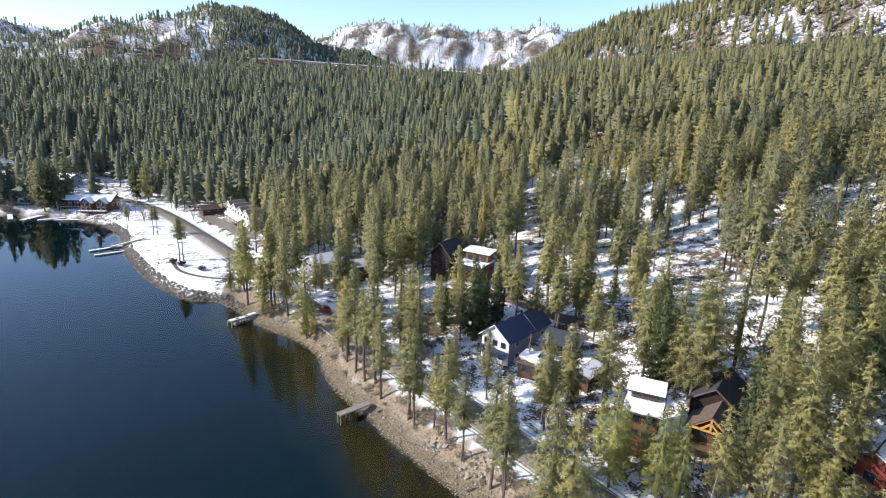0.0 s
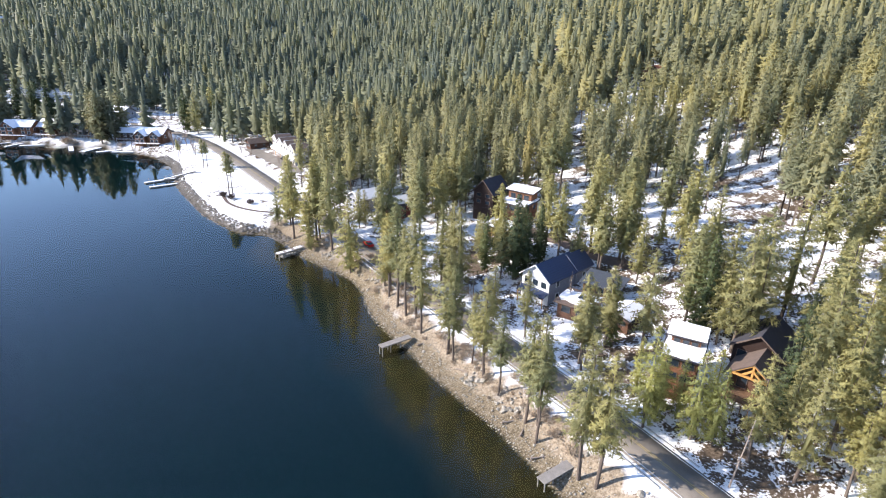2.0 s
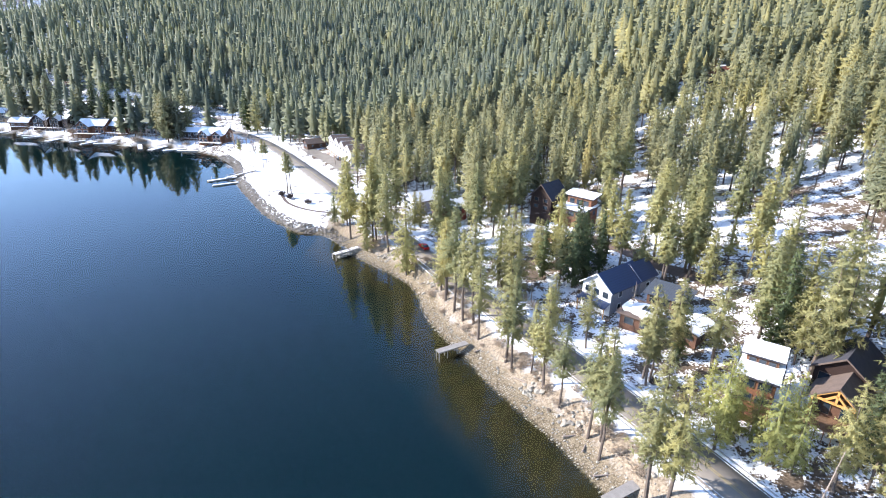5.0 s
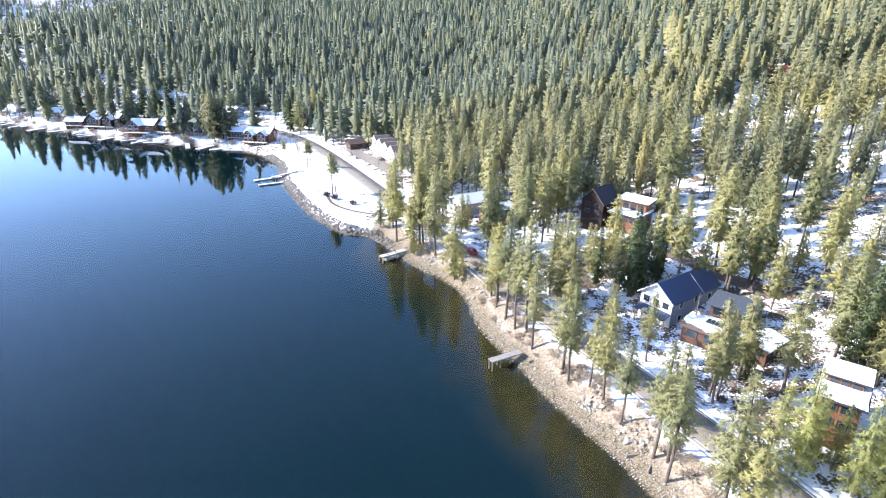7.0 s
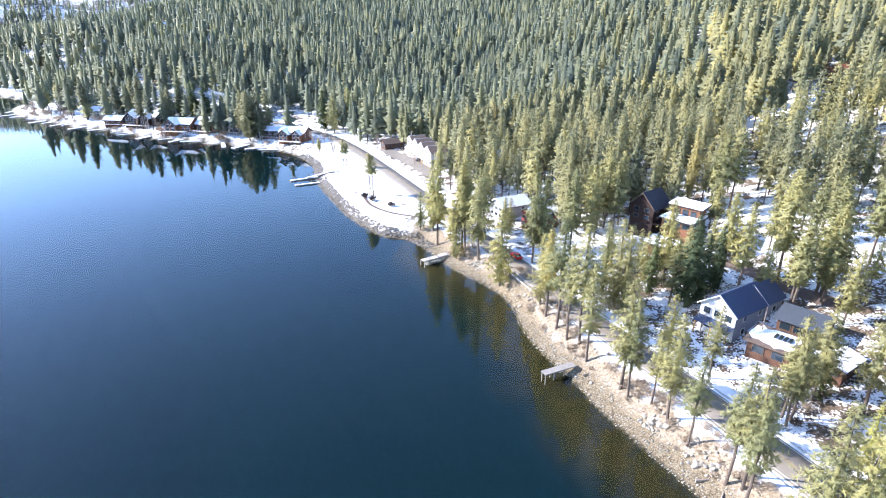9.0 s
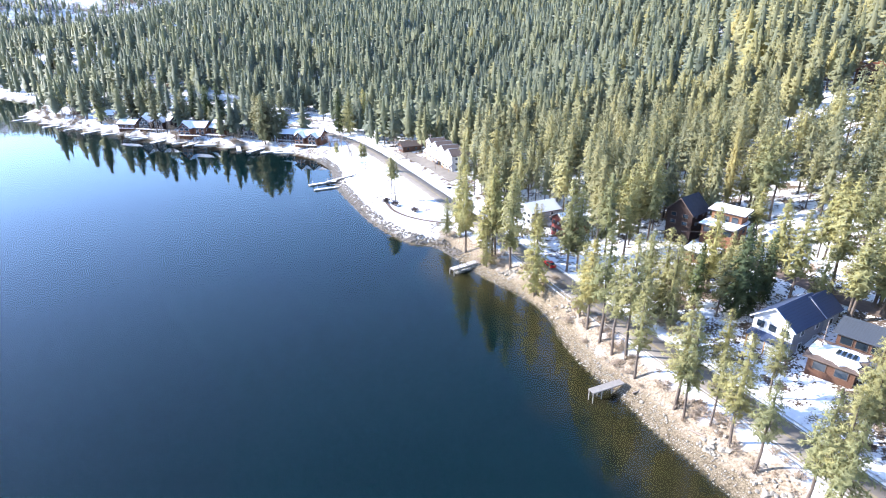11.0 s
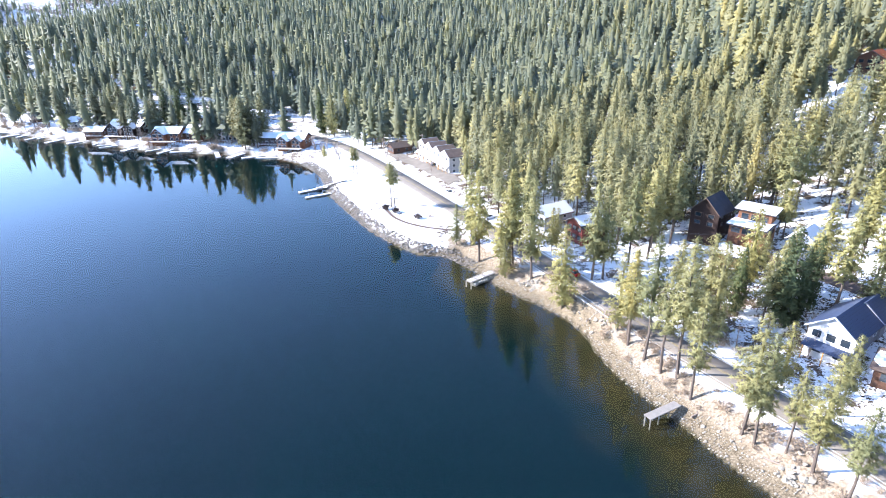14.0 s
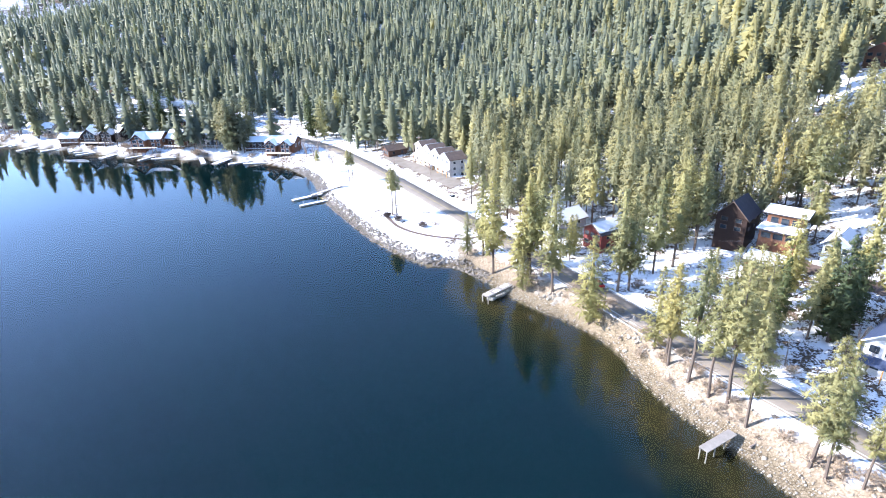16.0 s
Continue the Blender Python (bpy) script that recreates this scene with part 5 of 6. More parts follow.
    px, py, z = px[k], py[k], z[k]
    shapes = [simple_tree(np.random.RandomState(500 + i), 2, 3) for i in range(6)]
    scatter("forest", [(a, b, c - 0.5, rng.uniform(13, 24), rng.uniform(1.2, 1.8)) for a, b, c in zip(px, py, z)], shapes, [HAZED_PINE, BARK], "scattered pines on the snowy mountains", rng)


LISTED += [(29, 83.5, 13, 7), (32, 81, 12, 7), (26.5, 87, 12, 7), (37, 80.5, 14, 7), (40, 72, 19, 0), (45, 68, 21, 2), (50.5, 78.5, 25, 2), (52, 73.5, 23, 0), (25.9, 78.3, 19, 7), (56.8, 103.7, 27, 2), (49.8, 102, 26, 0), (32.3, 134, 26, 0), (43.9, 129.4, 22, 1), (18.8, 95.3, 18, 1), (-12, 170, 23, 1), (-14.5, 175, 24, 0), (-17, 168.5, 22, 3), (-10.5, 177, 23, 1), (-20, 173, 21, 3), (60.5, 82, 25, 2), (61, 75.5, 22, 0), (64.5, 88, 25, 1), (57, 88.5, 26, 2), (66, 68, 21, 2), (-4.7, 150.7, 11, 4), (7.3, 154.7, 10, 4), (-12.5, 147.4, 13, 2), (0.2, 148, 9, 5), (12.5, 153, 12, 0)]
LISTED += [(-391, 318, 28, 3), (-368.5, 309, 29, 3), (-342, 311, 29, 3), (-326, 316, 30, 3), (-352.5, 312, 28, 3), (-306, 294.5, 25, 1), (-296, 292.5, 26, 3), (-288.2, 301, 26, 1), (-297, 320, 27, 5), (-287, 320, 26, 5), (-282, 326, 27, 5), (-291, 328, 25, 5), (-247.5, 300, 22, 3),
           (-227, 290.5, 27, 2), (-219, 284.5, 29, 4), (-216.5, 289, 27, 2), (-222.5, 287.5, 26, 2), (-213, 287, 24, 4), (-214, 296.5, 27, 2), (-154.4, 250.5, 11, 6), (-305, 330, 27, 0), (-338, 322, 29, 3), (-408, 330, 26, 3), (-170, 316, 26, 2), (-178, 312, 24, 4), (-188, 318, 25, 5)]
COMPLETE = [(20, 50), (-75, 155), (-76, 172), (-50, 190), (-20, 165), (-3, 142), (14, 114), (29, 93), (41, 75), (60, 46), (55, 35)]
near_forest()
far_forest()


# ---------- shore ----------
def stone_mesh(rng, name="stone"):
    bm = bmesh.new()
    bmesh.ops.create_icosphere(bm, subdivisions=1, radius=0.5)
    for v in bm.verts:
        v.co *= rng.uniform(0.72, 1.18)
        v.co.z *= 0.75
    me = bpy.data.meshes.new(name)
    bm.to_mesh(me)
    bm.free()
    me.materials.append(STONE)
    return me


def stones(name, spots, label, rng, mat):
    """Many stones too small to pick apart, in one mesh."""
    shapes = []
    for i in range(8):
        me = stone_mesh(rng)
        shapes.append((np.array([v.co[:] for v in me.vertices]), np.array([p.vertices[:] for p in me.polygons])))
        bpy.data.meshes.remove(me)
    V, F, off = [], [], 0
    for x, y, z, s in spots:
        v, f = shapes[rng.randint(8)]
        a = rng.rand() * 6.28
        m = np.array(Euler((rng.rand() * 0.6, rng.rand() * 0.6, a)).to_matrix())
        V.append((v * (s, s * rng.uniform(0.7, 1.0), s * rng.uniform(0.6, 0.9))) @ m.T + (x, y, z))
        F.append(f + off)
        off += len(v)
    me = bpy.data.meshes.new(name)
    me.from_pydata(np.vstack(V).tolist(), [], np.vstack(F).tolist())
    me.materials.append(mat)
    return tagged(new(name, me), label, "stones", kind="stuff")


def shore_stones():
    rng = np.random.RandomState(21)
    c, s = resample(SHORE[3:20], 0.5)
    spots = []
    for _ in range(4300):
        i = rng.randint(len(c))
        o = abs(rng.normal(3.2, 2.6)) - 0.6
        x, y = c[i] + s[i] * o
        big = 1.0 if waves(np.array([x]), np.array([y]), 26, 71)[0] > 0.35 and 3 < o < 8 else 0.0
        spots.append((x, y, s_ := rng.gamma(2.0, 0.085) + 0.09 + big * rng.rand() ** 2))
    z = ground(np.array([p[0] for p in spots]), np.array([p[1] for p in spots]))
    stones("beach_stones", [(x, y, zz + 0.12 * sz, sz) for (x, y, sz), zz in zip(spots, z)], "scattered pale stones on the gravel beach", rng, STONE)
    c, s = resample(SHORE[19:31], 0.5)
    spots = []
    for _ in range(2600):
        i = rng.randint(len(c))
        o = rng.uniform(-0.7, 3.3)
        x, y = c[i] + s[i] * o
        spots.append((x, y, 0.3 + min(1.1, rng.gamma(2.0, 0.2))))
    z = ground(np.array([p[0] for p in spots]), np.array([p[1] for p in spots]))
    stones("riprap", [(x, y, zz + 0.1, sz) for (x, y, sz), zz in zip(spots, z)], "dark boulder riprap along the point, capped with snow", rng, SNOWY_STONE)


shore_stones()


def plank_dock(tip, root, width, top, label, planks=16):
    """A timber platform from the bank out over the water's edge."""
    tip, root = Vector((*tip, 0)), Vector((*root, 0))
    d = root - tip
    ln = d.length
    th = thing("dock", pose(tip.x, tip.y, top, 0, 0, math.degrees(math.atan2(d.y, d.x))), label, "dock")
    for i in range(planks):
        x0 = i * ln / planks
        part("plank", block(x0, -width / 2, -0.08, x0 + ln / planks - 0.03, width / 2, 0), DOCK_WOOD, th)
    for s in (-1, 1):
        part("joist", block(0.05, s * (width / 2 - 0.18) - 0.07, -0.32, ln - 0.05, s * (width / 2 - 0.18) + 0.07, -0.085), DOCK_WOOD, th)
        for x in (0.25, ln * 0.3, ln * 0.62):
            gx, gy = tip.x + d.x / ln * x, tip.y + d.y / ln * x
            bm = bmesh.new()
            rod(bm, (x, s * (width / 2 - 0.2), -0.3), (x, s * (width / 2 - 0.2), min(gz(gx, gy), 0.3) - top - 0.5), 0.11, 0.11, 8)
            part("post", bm, DOCK_WOOD, th)
    return th


plank_dock((-22.9, 100.2), (-17.3, 105.3), 1.6, 1.5, "weathered plank dock on posts at the beach")
plank_dock((8.9, 66.6), (13.9, 71.0), 1.8, 1.45, "grey plank dock on posts beside the pines")


def stone_pier():
    th = thing("stone_pier", pose(-64.3, 146.9, 0, 0, 0, math.degrees(math.atan2(7.6, 5.6))), "rough stone pier with a pale concrete deck", "pier")
    for x0, x1 in ((0, 2.6), (2.65, 5.4), (5.45, 9.6)):
        part("deck", block(x0, -0.95, 0.98, x1, 0.95, 1.18), DOCK_WOOD, th, "worn grey deck")
    for x0, x1, y0, y1 in ((0.3, 2.2, -0.5, 0.8), (3.1, 5.0, -0.8, 0.3), (6.2, 8.8, -0.3, 0.85)):
        part("snow_patch", block(x0, y0, 1.18, x1, y1, 1.23), SNOW, th)
    rng = np.random.RandomState(5)
    me = [stone_mesh(rng, "boulder") for _ in range(4)]
    for i in range(64):
        s = -1 if i % 2 else 1
        o = new("boulder", me[i % 4])
        o.parent = th
        o.location = (0.9 + 10.5 * (i // 2) / 32 * rng.uniform(0.95, 1.05), s * rng.uniform(0.95, 1.75), rng.uniform(-0.1, 0.8))
        k = rng.uniform(0.8, 1.25)
        o.scale, o.rotation_euler = (k, k, k), (rng.rand() * 3, rng.rand() * 3, rng.rand() * 6)
    part("crib", block(1.6, -0.9, -1.6, 9.4, 0.9, 0.99), STONE, th)
    for s in (-1, 1):
        part("post", block(0.1, s * 1.0 - 0.12, -1.8, 0.34, s * 1.0 + 0.12, 0.99), DOCK_WOOD, th)


stone_pier()


def float_dock(a, b, width, label, group="", posts=4, snow=True):
    a, b = Vector((*a, 0)), Vector((*b, 0))
    d = b - a
    ln = d.length
    th = thing("floating_dock", pose(a.x, a.y, 0.0, 0, 0, math.degrees(math.atan2(d.y, d.x))), label, "dock", group)
    n = max(2, int(ln / 4))
    for i in range(n):
        part("section", block(i * ln / n, -width / 2, -0.25, (i + 1) * ln / n - 0.06, width / 2, 0.42), DOCK_WOOD, th)
        if snow:
            part("snow_cover", block(i * ln / n + 0.06, -width / 2 + 0.08, 0.42, (i + 1) * ln / n - 0.12, width / 2 - 0.08, 0.52), SNOW, th, "snow on the deck")
    for i in range(posts):
        bm = bmesh.new()
        rod(bm, (ln * (i + 0.3) / posts, width / 2 + 0.1, -2.5), (ln * (i + 0.3) / posts, width / 2 + 0.1, 1.9), 0.1, 0.1, 6)
        part("pile", bm, METAL, th)
    return th


float_dock((-151.2, 217.0), (-137.5, 233.0), 1.9, "long snow-covered floating dock off the point", "docks off the point", 3)
float_dock((-145.0, 210.8), (-136.6, 219.2), 1.6, "shorter snow-covered floating dock off the point", "docks off the point", 2)


def gangway(a, b, z0, z1, label):
    """A snow-covered plank ramp from a floating dock up the boulders to the bank."""
    a, b = Vector((*a, z0)), Vector((*b, z1))
    d = b - a
    turn = math.degrees(math.atan2(d.y, d.x))
    ln = math.hypot(d.x, d.y)
    th = thing("gangway", pose(a.x, a.y, a.z, 0, 0, turn), label, "gangway", "docks off the point")
    for nm, y0, y1, lift, thick, mt in (("ramp", -0.9, 0.9, 0.0, 0.2, DOCK_WOOD), ("snow_cover", -0.5, 0.5, 0.1, 0.1, SNOW)):
        bm = bmesh.new()
        slab(bm, [(0, y0, lift), (ln, y0, d.z + lift), (ln, y1, d.z + lift), (0, y1, lift)], thick)
        part(nm, bm, mt, th)
    for sy in (-0.9, 0.9):
        bm = bmesh.new()
        rod(bm, (0, sy, 0.95), (ln, sy, d.z + 0.95), 0.04, 0.04, 5)
        part("handrail", bm, METAL, th)
        for i in range(5):
            q = i / 4
            bm = bmesh.new()
            rod(bm, (ln * q, sy, d.z * q - 0.1), (ln * q, sy, d.z * q + 0.95), 0.035, 0.035, 5)
            part("rail_post", bm, METAL, th)
    for q in (0.35, 0.7):
        part("trestle", block(ln * q - 0.1, -0.7, d.z * q - 3.0, ln * q + 0.1, 0.7, d.z * q - 0.2), DOCK_WOOD, th)


gangway((-146.0, 223.1), (-133.8, 229.6), 0.75, 3.7, "snowy gangway from the floating dock up to the point")
rng = np.random.RandomState(33)
c_, s_ = resample(SHORE[31:43], 1.0)
i = 4
while i < len(c_) - 4:
    p = c_[i]
    ln = rng.uniform(3, 11)
    q = p - s_[i] * ln + np.array([s_[i][1], -s_[i][0]]) * rng.normal(0, 4.5)
    float_dock(tuple(q), tuple(p + s_[i] * 1.5), rng.uniform(1.3, 3.6), "snow-covered boat dock on the far shore", "boat docks along the far shore", 2)
    i += rng.randint(5, 24)


# ---------- brush ----------
def make_bush(seed, r, mat, label, leafy=False):
    """A rounded bush: arching stems from one foot, each with side twigs; leafy ones carry small blades."""
    rng = np.random.RandomState(seed)
    th = thing("bush", Matrix.Identity(4), label, "bush")
    v, f = [], []

    def twig(a, b, w):
        s = np.cross(b - a, rng.normal(0, 1, 3))
        s *= w / (np.linalg.norm(s) + 1e-6)
        k = len(v)
        v.extend([a - s, a + s, b])
        f.append((k, k + 1, k + 2))
    for i in range(46):
        t, q = rng.rand() * 6.283, rng.rand() ** 0.6
        tip = np.array([q * r * math.cos(t), q * r * math.sin(t), r * (0.78 * math.sqrt(max(0, 1 - 0.8 * q * q)) + rng.uniform(-0.08, 0.08))])
        foot = np.array([0.25 * q * r * math.cos(t), 0.25 * q * r * math.sin(t), 0.0]) + rng.normal(0, 0.06 * r, 3) * (1, 1, 0)
        mid = foot * 0.45 + tip * 0.55 + (0, 0, 0.12 * r)
        twig(foot, mid, 0.022 * r), twig(mid, tip, 0.02 * r)
        for _ in range(11):
            p = foot + (tip - foot) * rng.uniform(0.3, 1.0) + (0, 0, 0.06 * r)
            d = rng.normal(0, 1, 3) + (tip - foot) / r
            e = p + d / np.linalg.norm(d) * r * rng.uniform(0.12, 0.3)
            e[2] = abs(e[2])
            twig(p, e, (0.06 if leafy else 0.026) * r)
    me = bpy.data.meshes.new("bush_crown")
    me.from_pydata([tuple(p) for p in v], [], f)
    me.materials.append(mat)
    o = new("bush_crown", me)
    o.parent = th
    return th


def brush():
    rng = np.random.RandomState(41)
    kinds = [make_bush(600 + i, 1.0, BRUSH, "dry brown leafless bush on the gravel bank") for i in range(3)]
    c, s = resample(SHORE[4:20], 1.0)
    for i in range(4, len(c) - 3, 3):
        if rng.rand() < 0.85:
            for _ in range(rng.randint(2, 5)):
                x, y = c[i] + s[i] * rng.uniform(4.4, 9.2) + rng.normal(0, 0.8, 2)
                k = 0.55 + 1.5 * rng.rand() ** 1.6
                plant(kinds[rng.randint(3)], x, y, k, 1.0, rng, rng.uniform(0.9, 1.3))
    for x, y, k in [(-9.5, 126, 2.6), (-7, 123.5, 2.4), (-11.5, 128, 2.2), (-4, 121, 1.8), (14, 132, 1.6), (24, 150, 2.0), (30, 148, 1.8), (22, 99, 1.5), (26, 95, 1.5)]:
        plant(kinds[rng.randint(3)], x, y, k, 1.0, rng)
    c, s = resample(SHORE[31:43], 1.0)
    for _ in range(40):
        i = rng.randint(len(c))
        x, y = c[i] + s[i] * rng.uniform(2, 16)
        if all(math.hypot(x - hx, y - hy) > 6 for hx, hy, hr in HOUSES):
            plant(kinds[rng.randint(3)], x, y, rng.uniform(1.5, 4.5), 1.0, rng)
    green = make_bush(650, 1.0, DARK_BRUSH, "round dark brown bush standing in snow", True)
    for x, y, k in [(-90.2, 187.2, 1.6), (-99.8, 192.4, 1.7), (-104.6, 195.6, 1.7), (19.5, 94.5, 1.2)]:
        plant(green, x, y, k * 1.3, 1.0, rng, 0.8)
    for k in (*kinds, green):
        for o in (*k.children_recursive, k):
            bpy.data.objects.remove(o)


brush()


def bare_tree(seed):
    """A leafless broadleaf tree: forking stems and a haze of twigs."""
    rng = np.random.RandomState(seed)
    th = thing("bare_tree", Matrix.Identity(4), "pale leafless tree with fine upright twigs", "tree")
    bm = bmesh.new()
    tips = []
    rod(bm, (0, 0, -0.05), (0.02, 0, 0.3), 0.022, 0.016, 5)
    for i in range(9):
        a, z = rng.rand() * 6.28, rng.uniform(0.16, 0.45)
        e = Vector((0.22 * math.cos(a) * rng.uniform(0.5, 1), 0.22 * math.sin(a) * rng.uniform(0.5, 1), z + rng.uniform(0.25, 0.5)))
        rod(bm, (0.01, 0, z * 0.7), e, 0.011, 0.004, 3)
        tips.append((Vector((0.01, 0, z * 0.7)), e))
    part("trunk", bm, PALE_BARK, th)
    bm = bmesh.new()
    for a, b in tips:
        for _ in range(16):
            p = a.lerp(b, rng.uniform(0.35, 1.0))
            q = p + Vector((rng.normal(0, 0.06), rng.normal(0, 0.06), rng.uniform(0.05, 0.2)))
            w = Vector((rng.normal(0, 1), rng.normal(0, 1), 0)).normalized() * 0.005
            bm.faces.new([bm.verts.new(p - w), bm.verts.new(p + w), bm.verts.new(q)])
    part("twig_spray", bm, TWIG, th)
    return th


def bare_trees():
    rng = np.random.RandomState(46)
    kinds = [bare_tree(680 + i) for i in range(3)]
    c, s = resample(SHORE[29:43], 1.0)
    for _ in range(46):
        i = rng.randint(len(c))
        x, y = c[i] + s[i] * rng.uniform(5, 30)
        if all(math.hypot(x - hx, y - hy) > 6.5 for hx, hy, hr in HOUSES) and to_line(np.array([x]), np.array([y]), ROAD)[0] > 6:
            plant(kinds[rng.randint(3)], x, y, rng.uniform(6, 12), 1.0, rng, rng.uniform(0.8, 1.2))
    for x, y, h in [(-8, 124, 6.5), (-128, 262, 7), (-138, 285, 8), (-120, 255, 6), (7.5, 121.0, 6), (9.5, 128.5, 6), (-100, 240, 6)]:
        plant(kinds[rng.randint(3)], x, y, h, 1.0, rng)
    for k in kinds:
        for o in (*k.children_recursive, k):
            bpy.data.objects.remove(o)


bare_trees()


# ---------- by the road ----------
path = ribbon("path", [(-107, 199), (-103, 193), (-99, 187.5), (-92, 182.5), (-84, 179.5), (-76, 178.5), (-70, 180)], [(-0.6, 0.05), (0, 0.08), (0.6, 0.05)], BROWN_ROOF, 0.03, step=1.0)
tagged(path, "dark thawed footpath curving through the snow", "path", kind="structure")
for o in (-4.3, 4.3):
    kb = ribbon("kerb", ROAD[3:21], [(o - 0.22, -0.15), (o - 0.16, 0.06), (o + 0.16, 0.07), (o + 0.22, -0.15)], KERB, 0.02, step=1.5, flat_z=3.65)
    tagged(kb, "pale weathered concrete kerb along the road", "kerb", kind="structure")


lot = ribbon("parking_strip", [(-86, 226.5), (-97, 239.5), (-109, 253), (-121, 266), (-131, 277)], [(-3.4, 0.0), (0, 0.05), (3.4, 0.0)], ASPHALT, 0.12, step=2.0)
tagged(lot, "thawed asphalt strip before the row houses", "driveway", kind="structure")
lane = ribbon("lane", [(2, 168), (10.7, 157.5), (18, 149), (24.3, 140.3), (30, 134.5), (37, 128)], [(-1.9, 0.0), (0, 0.06), (1.9, 0.0)], BROWN_ROOF, 0.14, step=1.5)
tagged(lane, "dark narrow lane behind the grey house", "lane", kind="structure")


def utility_pole(x, y, h):
    th = thing("utility_pole", pose(x, y, gz(x, y), 0, 1.5, 25), "tall pale wooden utility pole with crossarm", "pole")
    bm = bmesh.new()
    rod(bm, (0, 0, -0.6), (0, 0, h), 0.24, 0.15, 8)
    part("shaft", bm, PALE_BARK, th)
    part("crossarm", block(-1.2, -0.07, h - 1.0, 1.2, 0.07, h - 0.84), PALE_BARK, th)
    for sx in (-1.05, 0.45, 1.05):
        bm = bmesh.new()
        rod(bm, (sx, 0, h - 0.84), (sx, 0, h - 0.62), 0.06, 0.04, 6)
        part("insulator", bm, TRIM, th)


utility_pole(1.3, 146.5, 14.5)
utility_pole(-112, 268, 11)
utility_pole(-124, 283, 11)


def power_line(a, b, sag, label):
    """Three hanging wires from a pole to a house."""
    a, b = Vector(a), Vector(b)
    th = thing("power_line", Matrix.Identity(4), label, "wires")
    for k in (-0.5, 0.0, 0.5):
        bm = bmesh.new()
        pts = [a.lerp(b, i / 10) + Vector((k * 0.7, k * 0.7, -sag * 4 * (i / 10) * (1 - i / 10))) for i in range(11)]
        for p, q in zip(pts, pts[1:]):
            rod(bm, p, q, 0.006, 0.006, 3)
        part("wire", bm, DARK_ROOF, th)


power_line((1.3, 146.5, gz(1.3, 146.5) + 13.9), (-31.5, 173.5, gz(-34.5, 176) + 5.5), 1.2, "thin pale wires hanging between pole and house")


def snag(x, y, h, lean, turn, seed, label):
    """A bare dead tree with short twigs."""
    r = np.random.RandomState(seed)
    th = thing("dead_tree", pose(x, y, gz(x, y), 0, lean, turn), label, "tree")
    bm = bmesh.new()
    rod(bm, (0, 0, -0.5), (0, 0, h), 0.16, 0.03, 6)
    part("trunk", bm, PALE_BARK, th)
    for _ in range(40):
        z, a = h * r.uniform(0.25, 0.98), r.rand() * 6.28
        ln = r.uniform(0.5, 2.0) * (1.15 - z / h)
        bm = bmesh.new()
        rod(bm, (0, 0, z), (ln * math.cos(a), ln * math.sin(a), z + 0.35 * ln), 0.03, 0.008, 3)
        part("branch", bm, PALE_BARK, th)


snag(35.5, 66.5, 12, 6, 10, 1, "bare pale leaning dead tree by the road")
snag(17.5, 116.0, 9, 2, 80, 2, "bare grey tree before the grey house")
snag(58.7, 111.3, 9, 8, 40, 3, "thin bare dead tree on the snowy slope")
for i, (x, y, h) in enumerate([(-8.5, 124.5, 7), (-6.0, 125.5, 6.5), (-10.5, 127.0, 7), (-4.5, 123.0, 6)]):
    snag(x, y, h, 3, 70 * i, 10 + i, "bare pale multi-stemmed shrub by the road")


def log(x, y, ln, turn, seed):
    th = thing("driftwood_log", pose(x, y, gz(x, y) + 0.12, 0, 0, turn), "bleached driftwood log lying on the gravel bank", "log")
    bm = bmesh.new()
    rod(bm, (-ln / 2, 0, 0), (ln / 2, 0, 0.1), 0.17, 0.10, 7)
    part("stem", bm, PALE_BARK, th)
    bm = bmesh.new()
    rod(bm, (ln * 0.1, 0, 0), (ln * 0.35, 0.5, 0.45), 0.06, 0.03, 5)
    part("branch_stub", bm, PALE_BARK, th)


for i, (x, y, ln, tn) in enumerate([(4.5, 80.5, 3.2, 20), (6.5, 78.0, 2.4, 70), (-5.0, 93.5, 2.6, -30), (-14.5, 103.5, 2.2, 40), (-33.0, 131.5, 2.5, 60), (9.0, 72.5, 2.8, 15)]):
    log(x, y, ln, tn, i)


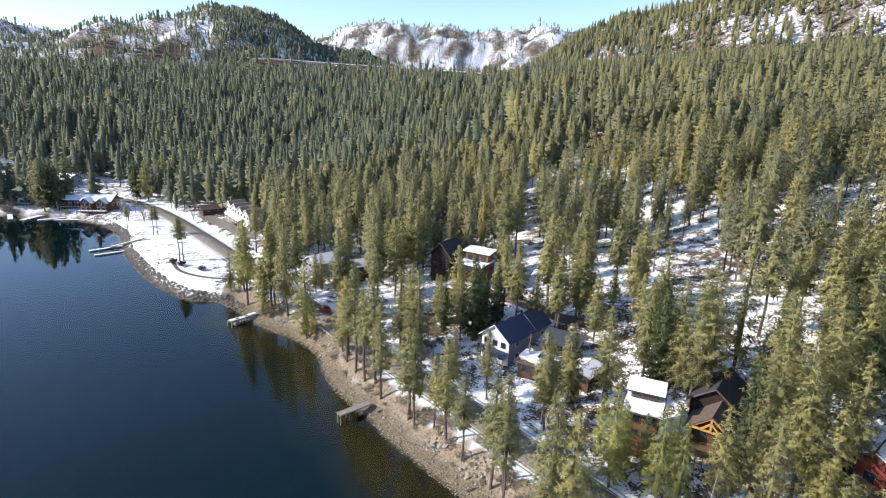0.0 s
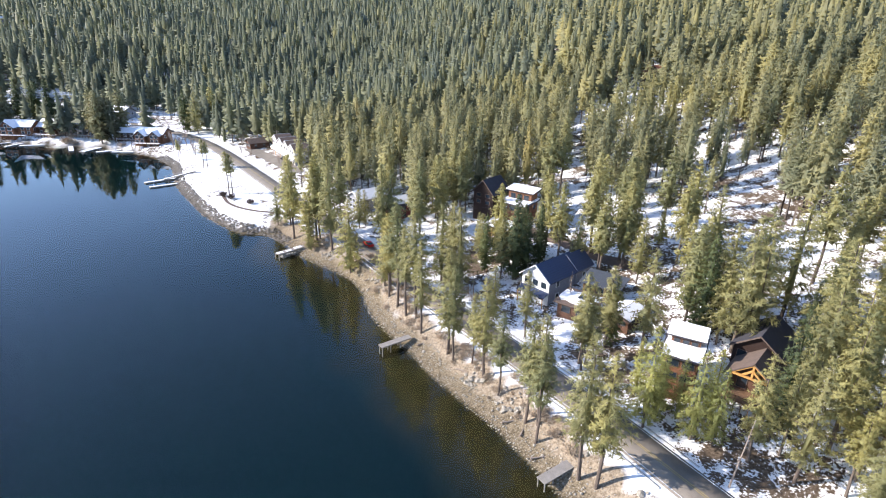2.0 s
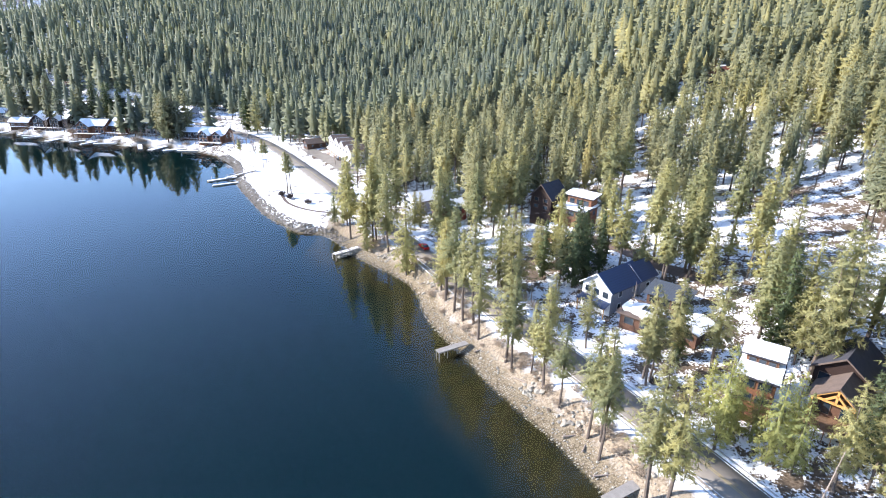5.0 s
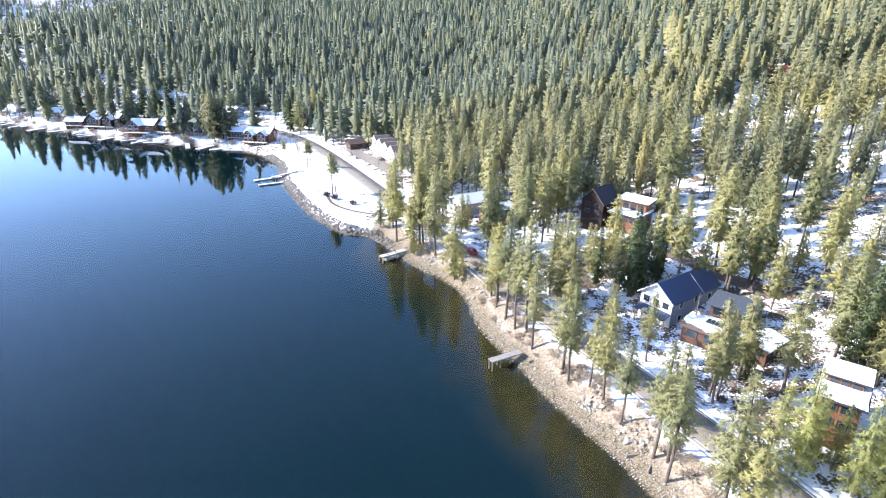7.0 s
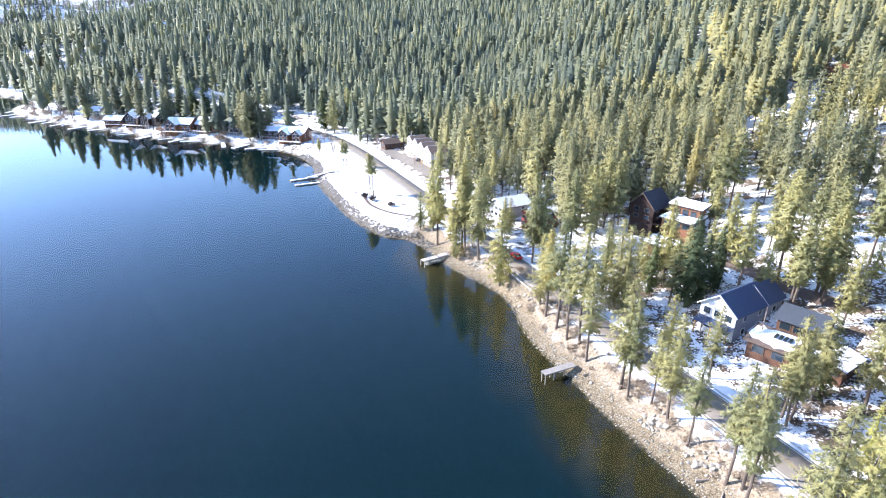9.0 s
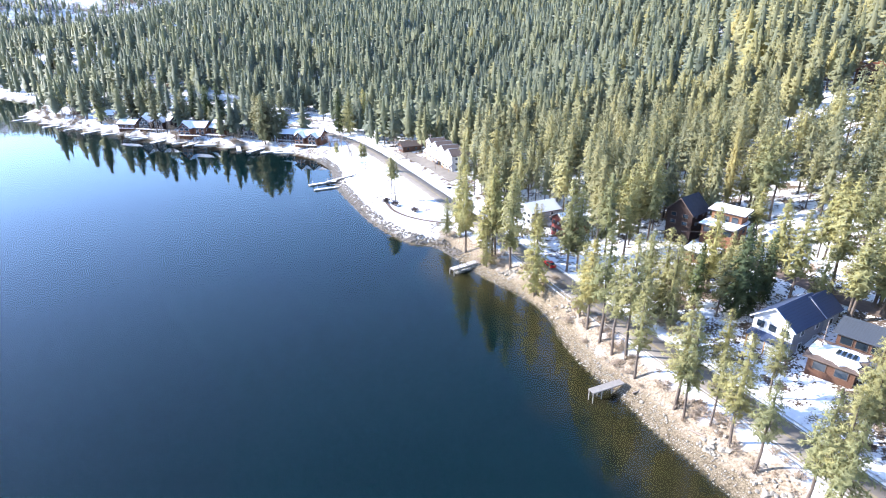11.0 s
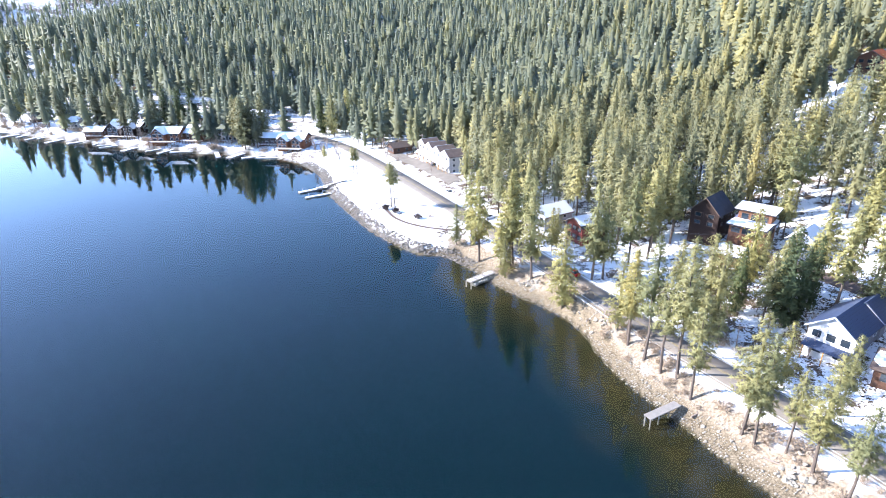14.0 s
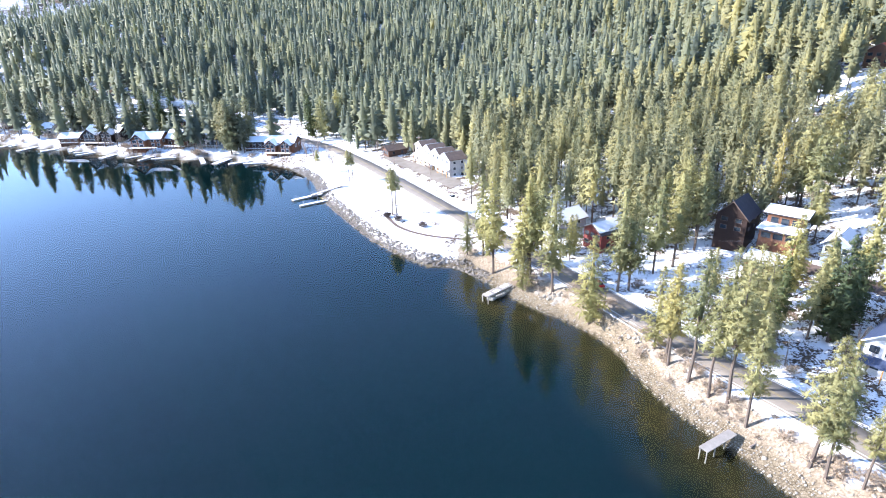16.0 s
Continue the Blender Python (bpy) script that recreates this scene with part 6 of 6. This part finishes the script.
def make_car(x, y, z, turn, paint, label):
    """A parked car: body, cabin, glass, wheels and lamps."""
    th = thing("car", pose(x, y, z, 0, 0, turn), label, "car")
    bm = bmesh.new()
    box(bm, -2.15, -0.88, 0.32, 2.15, 0.88, 0.88)
    bmesh.ops.bevel(bm, geom=bm.edges[:], offset=0.12, segments=2, affect="EDGES")
    part("body", bm, paint, th)
    bm = bmesh.new()
    vs = box(bm, -1.5, -0.78, 0.86, 0.9, 0.78, 1.45)
    for v in vs:
        if v.co.z > 1.2:
            v.co.x = -1.15 if v.co.x < 0 else 0.25
            v.co.y *= 0.86
    part("cabin", bm, GLASS_M, th, "dark windows")
    part("roof", block(-1.12, -0.66, 1.45, 0.22, 0.66, 1.49), paint, th)
    for sx in (-1.3, 1.35):
        for sy in (-0.9, 0.9):
            bm = bmesh.new()
            rod(bm, (sx, sy - 0.1, 0.33), (sx, sy + 0.1, 0.33), 0.33, 0.33, 14)
            wheel = part("wheel", bm, DARK_ROOF, th)
            bm = bmesh.new()
            rod(bm, (sx, sy - 0.115, 0.33), (sx, sy + 0.115, 0.33), 0.19, 0.19, 10)
            part("rim", bm, METAL, wheel)
    for sy in (-0.6, 0.6):
        part("headlight", block(2.1, sy - 0.2, 0.6, 2.18, sy + 0.2, 0.74), TRIM, th)
        part("tail_light", block(-2.18, sy - 0.2, 0.62, -2.1, sy + 0.2, 0.76), RED_W, th)
    return th


RED_P = plain("red_car_paint", (0.55, 0.03, 0.02), 0.25, 1, 0.05, spec=0.6)
WHITE_P = plain("white_car_paint", (0.75, 0.75, 0.75), 0.25, 1, 0.05, spec=0.6)
DARK_P = plain("dark_car_paint", (0.05, 0.06, 0.08), 0.25, 1, 0.05, spec=0.6)
make_car(-37.4, 151.2, 3.78, 130, RED_P, "red car on the lakeside road")
make_car(-66.0, 190.5, gz(-66, 190.5) + 0.02, 40, WHITE_P, "white car parked by the pines at the roadside")
make_car(-86.5, 216.5, 3.7, 130, WHITE_P, "white car at the edge of the road")
make_car(-101, 250, gz(-101, 250) + 0.02, 40, DARK_P, "dark car parked before the row houses")


# ---------- the highway under the mountains ----------
def highway():
    """A level road along its shelf on the far hillside, with a guard rail and a ploughed bank."""
    bear = [radians(-20 + 0.75 * i) for i in range(33)]

    def strip(nm, offs, mat):
        k = len(offs)
        verts = [((HIGHWAY + o) * math.sin(q), (HIGHWAY + o) * math.cos(q), float(highway_height(math.degrees(q))) + h) for q in bear for o, h in offs]
        return mesh_object(nm, verts, [(i * k + j, i * k + j + 1, (i + 1) * k + j + 1, (i + 1) * k + j) for i in range(len(bear) - 1) for j in range(k - 1)], mat, True)
    bank = strip("highway", [(-12, -8.0), (-9, 1.2), (9, 1.6), (14, 3.2), (18, 2.5), (24, -8.0)], GROUND_ROCK)
    tagged(bank, "distant highway shelf of bare earth along the hillside", "highway", kind="structure")
    strip("carriageway", [(-5.5, 1.7), (5.5, 1.8)], ASPHALT).parent = bank
    for o, h, nm in ((-8.0, 2.4, "guard_rail"), (10.5, 3.9, "snow_bank")):
        strip(nm, [(o - 0.5, h - 1.4), (o - 0.4, h), (o + 0.5, h), (o + 0.8, h - 1.4)], SNOW).parent = bank


highway()


# ---------- chimney smoke ----------
def smoke_material():
    m, n, l, b = material("wood_smoke", 1.0, 0, 0)
    b.inputs["Base Color"].default_value = (0.85, 0.87, 0.9, 1)
    tc, mp, t = n.new("ShaderNodeTexCoord"), n.new("ShaderNodeMapping"), n.new("ShaderNodeTexNoise")
    mp.inputs["Scale"].default_value = (0.05, 0.2, 0.2)
    t.inputs["Scale"].default_value, t.inputs["Detail"].default_value = 1.6, 4
    l.new(tc.outputs["Object"], mp.inputs["Vector"]), l.new(mp.outputs[0], t.inputs["Vector"])
    a = n.new("ShaderNodeAttribute")
    a.attribute_name = "thickness"
    l.new(calc(n, l, "MULTIPLY", calc(n, l, "MULTIPLY", a.outputs["Fac"], calc(n, l, "SUBTRACT", t.outputs["Fac"], 0.2)), 1.5), b.inputs["Alpha"])
    return m


def smoke(x, y, z, length, turn):
    """A thin wisp drifting level from a chimney: nested soft shells that thin out to their rims."""
    mat = smoke_material()
    th = thing("smoke", pose(x, y, z, 0, 0, turn), "thin pale wood smoke drifting over the lake houses", "smoke")
    for j, k in enumerate((-1.5, 0.0, 1.5)):
        verts, faces, thick = [], [], []
        nx, nz = 26, 9
        for i in range(nx):
            u = i / (nx - 1)
            for q in range(nz):
                v = q / (nz - 1) * 2 - 1
                verts.append((length * u, k + 1.2 * math.sin(u * 7 + j) + 0.8 * v, v * (1.6 + 2.6 * u) + 0.9 * math.sin(u * 5 + j * 0.8) + 1.5 * u))
                thick.append((1 - v * v) ** 1.5 * math.sin(math.pi * min(1, u * 1.02)) ** 0.8)
        for i in range(nx - 1):
            for q in range(nz - 1):
                p = i * nz + q
                faces.append((p, p + 1, p + nz + 1, p + nz))
        o = mesh_object("wisp", verts, faces, mat, True)
        o.data.attributes.new("thickness", "FLOAT", "POINT").data.foreach_set("value", np.clip(thick, 0, 1).astype(np.float32))
        o.parent = th


smoke(-262, 326, 21.5, 40, 178)
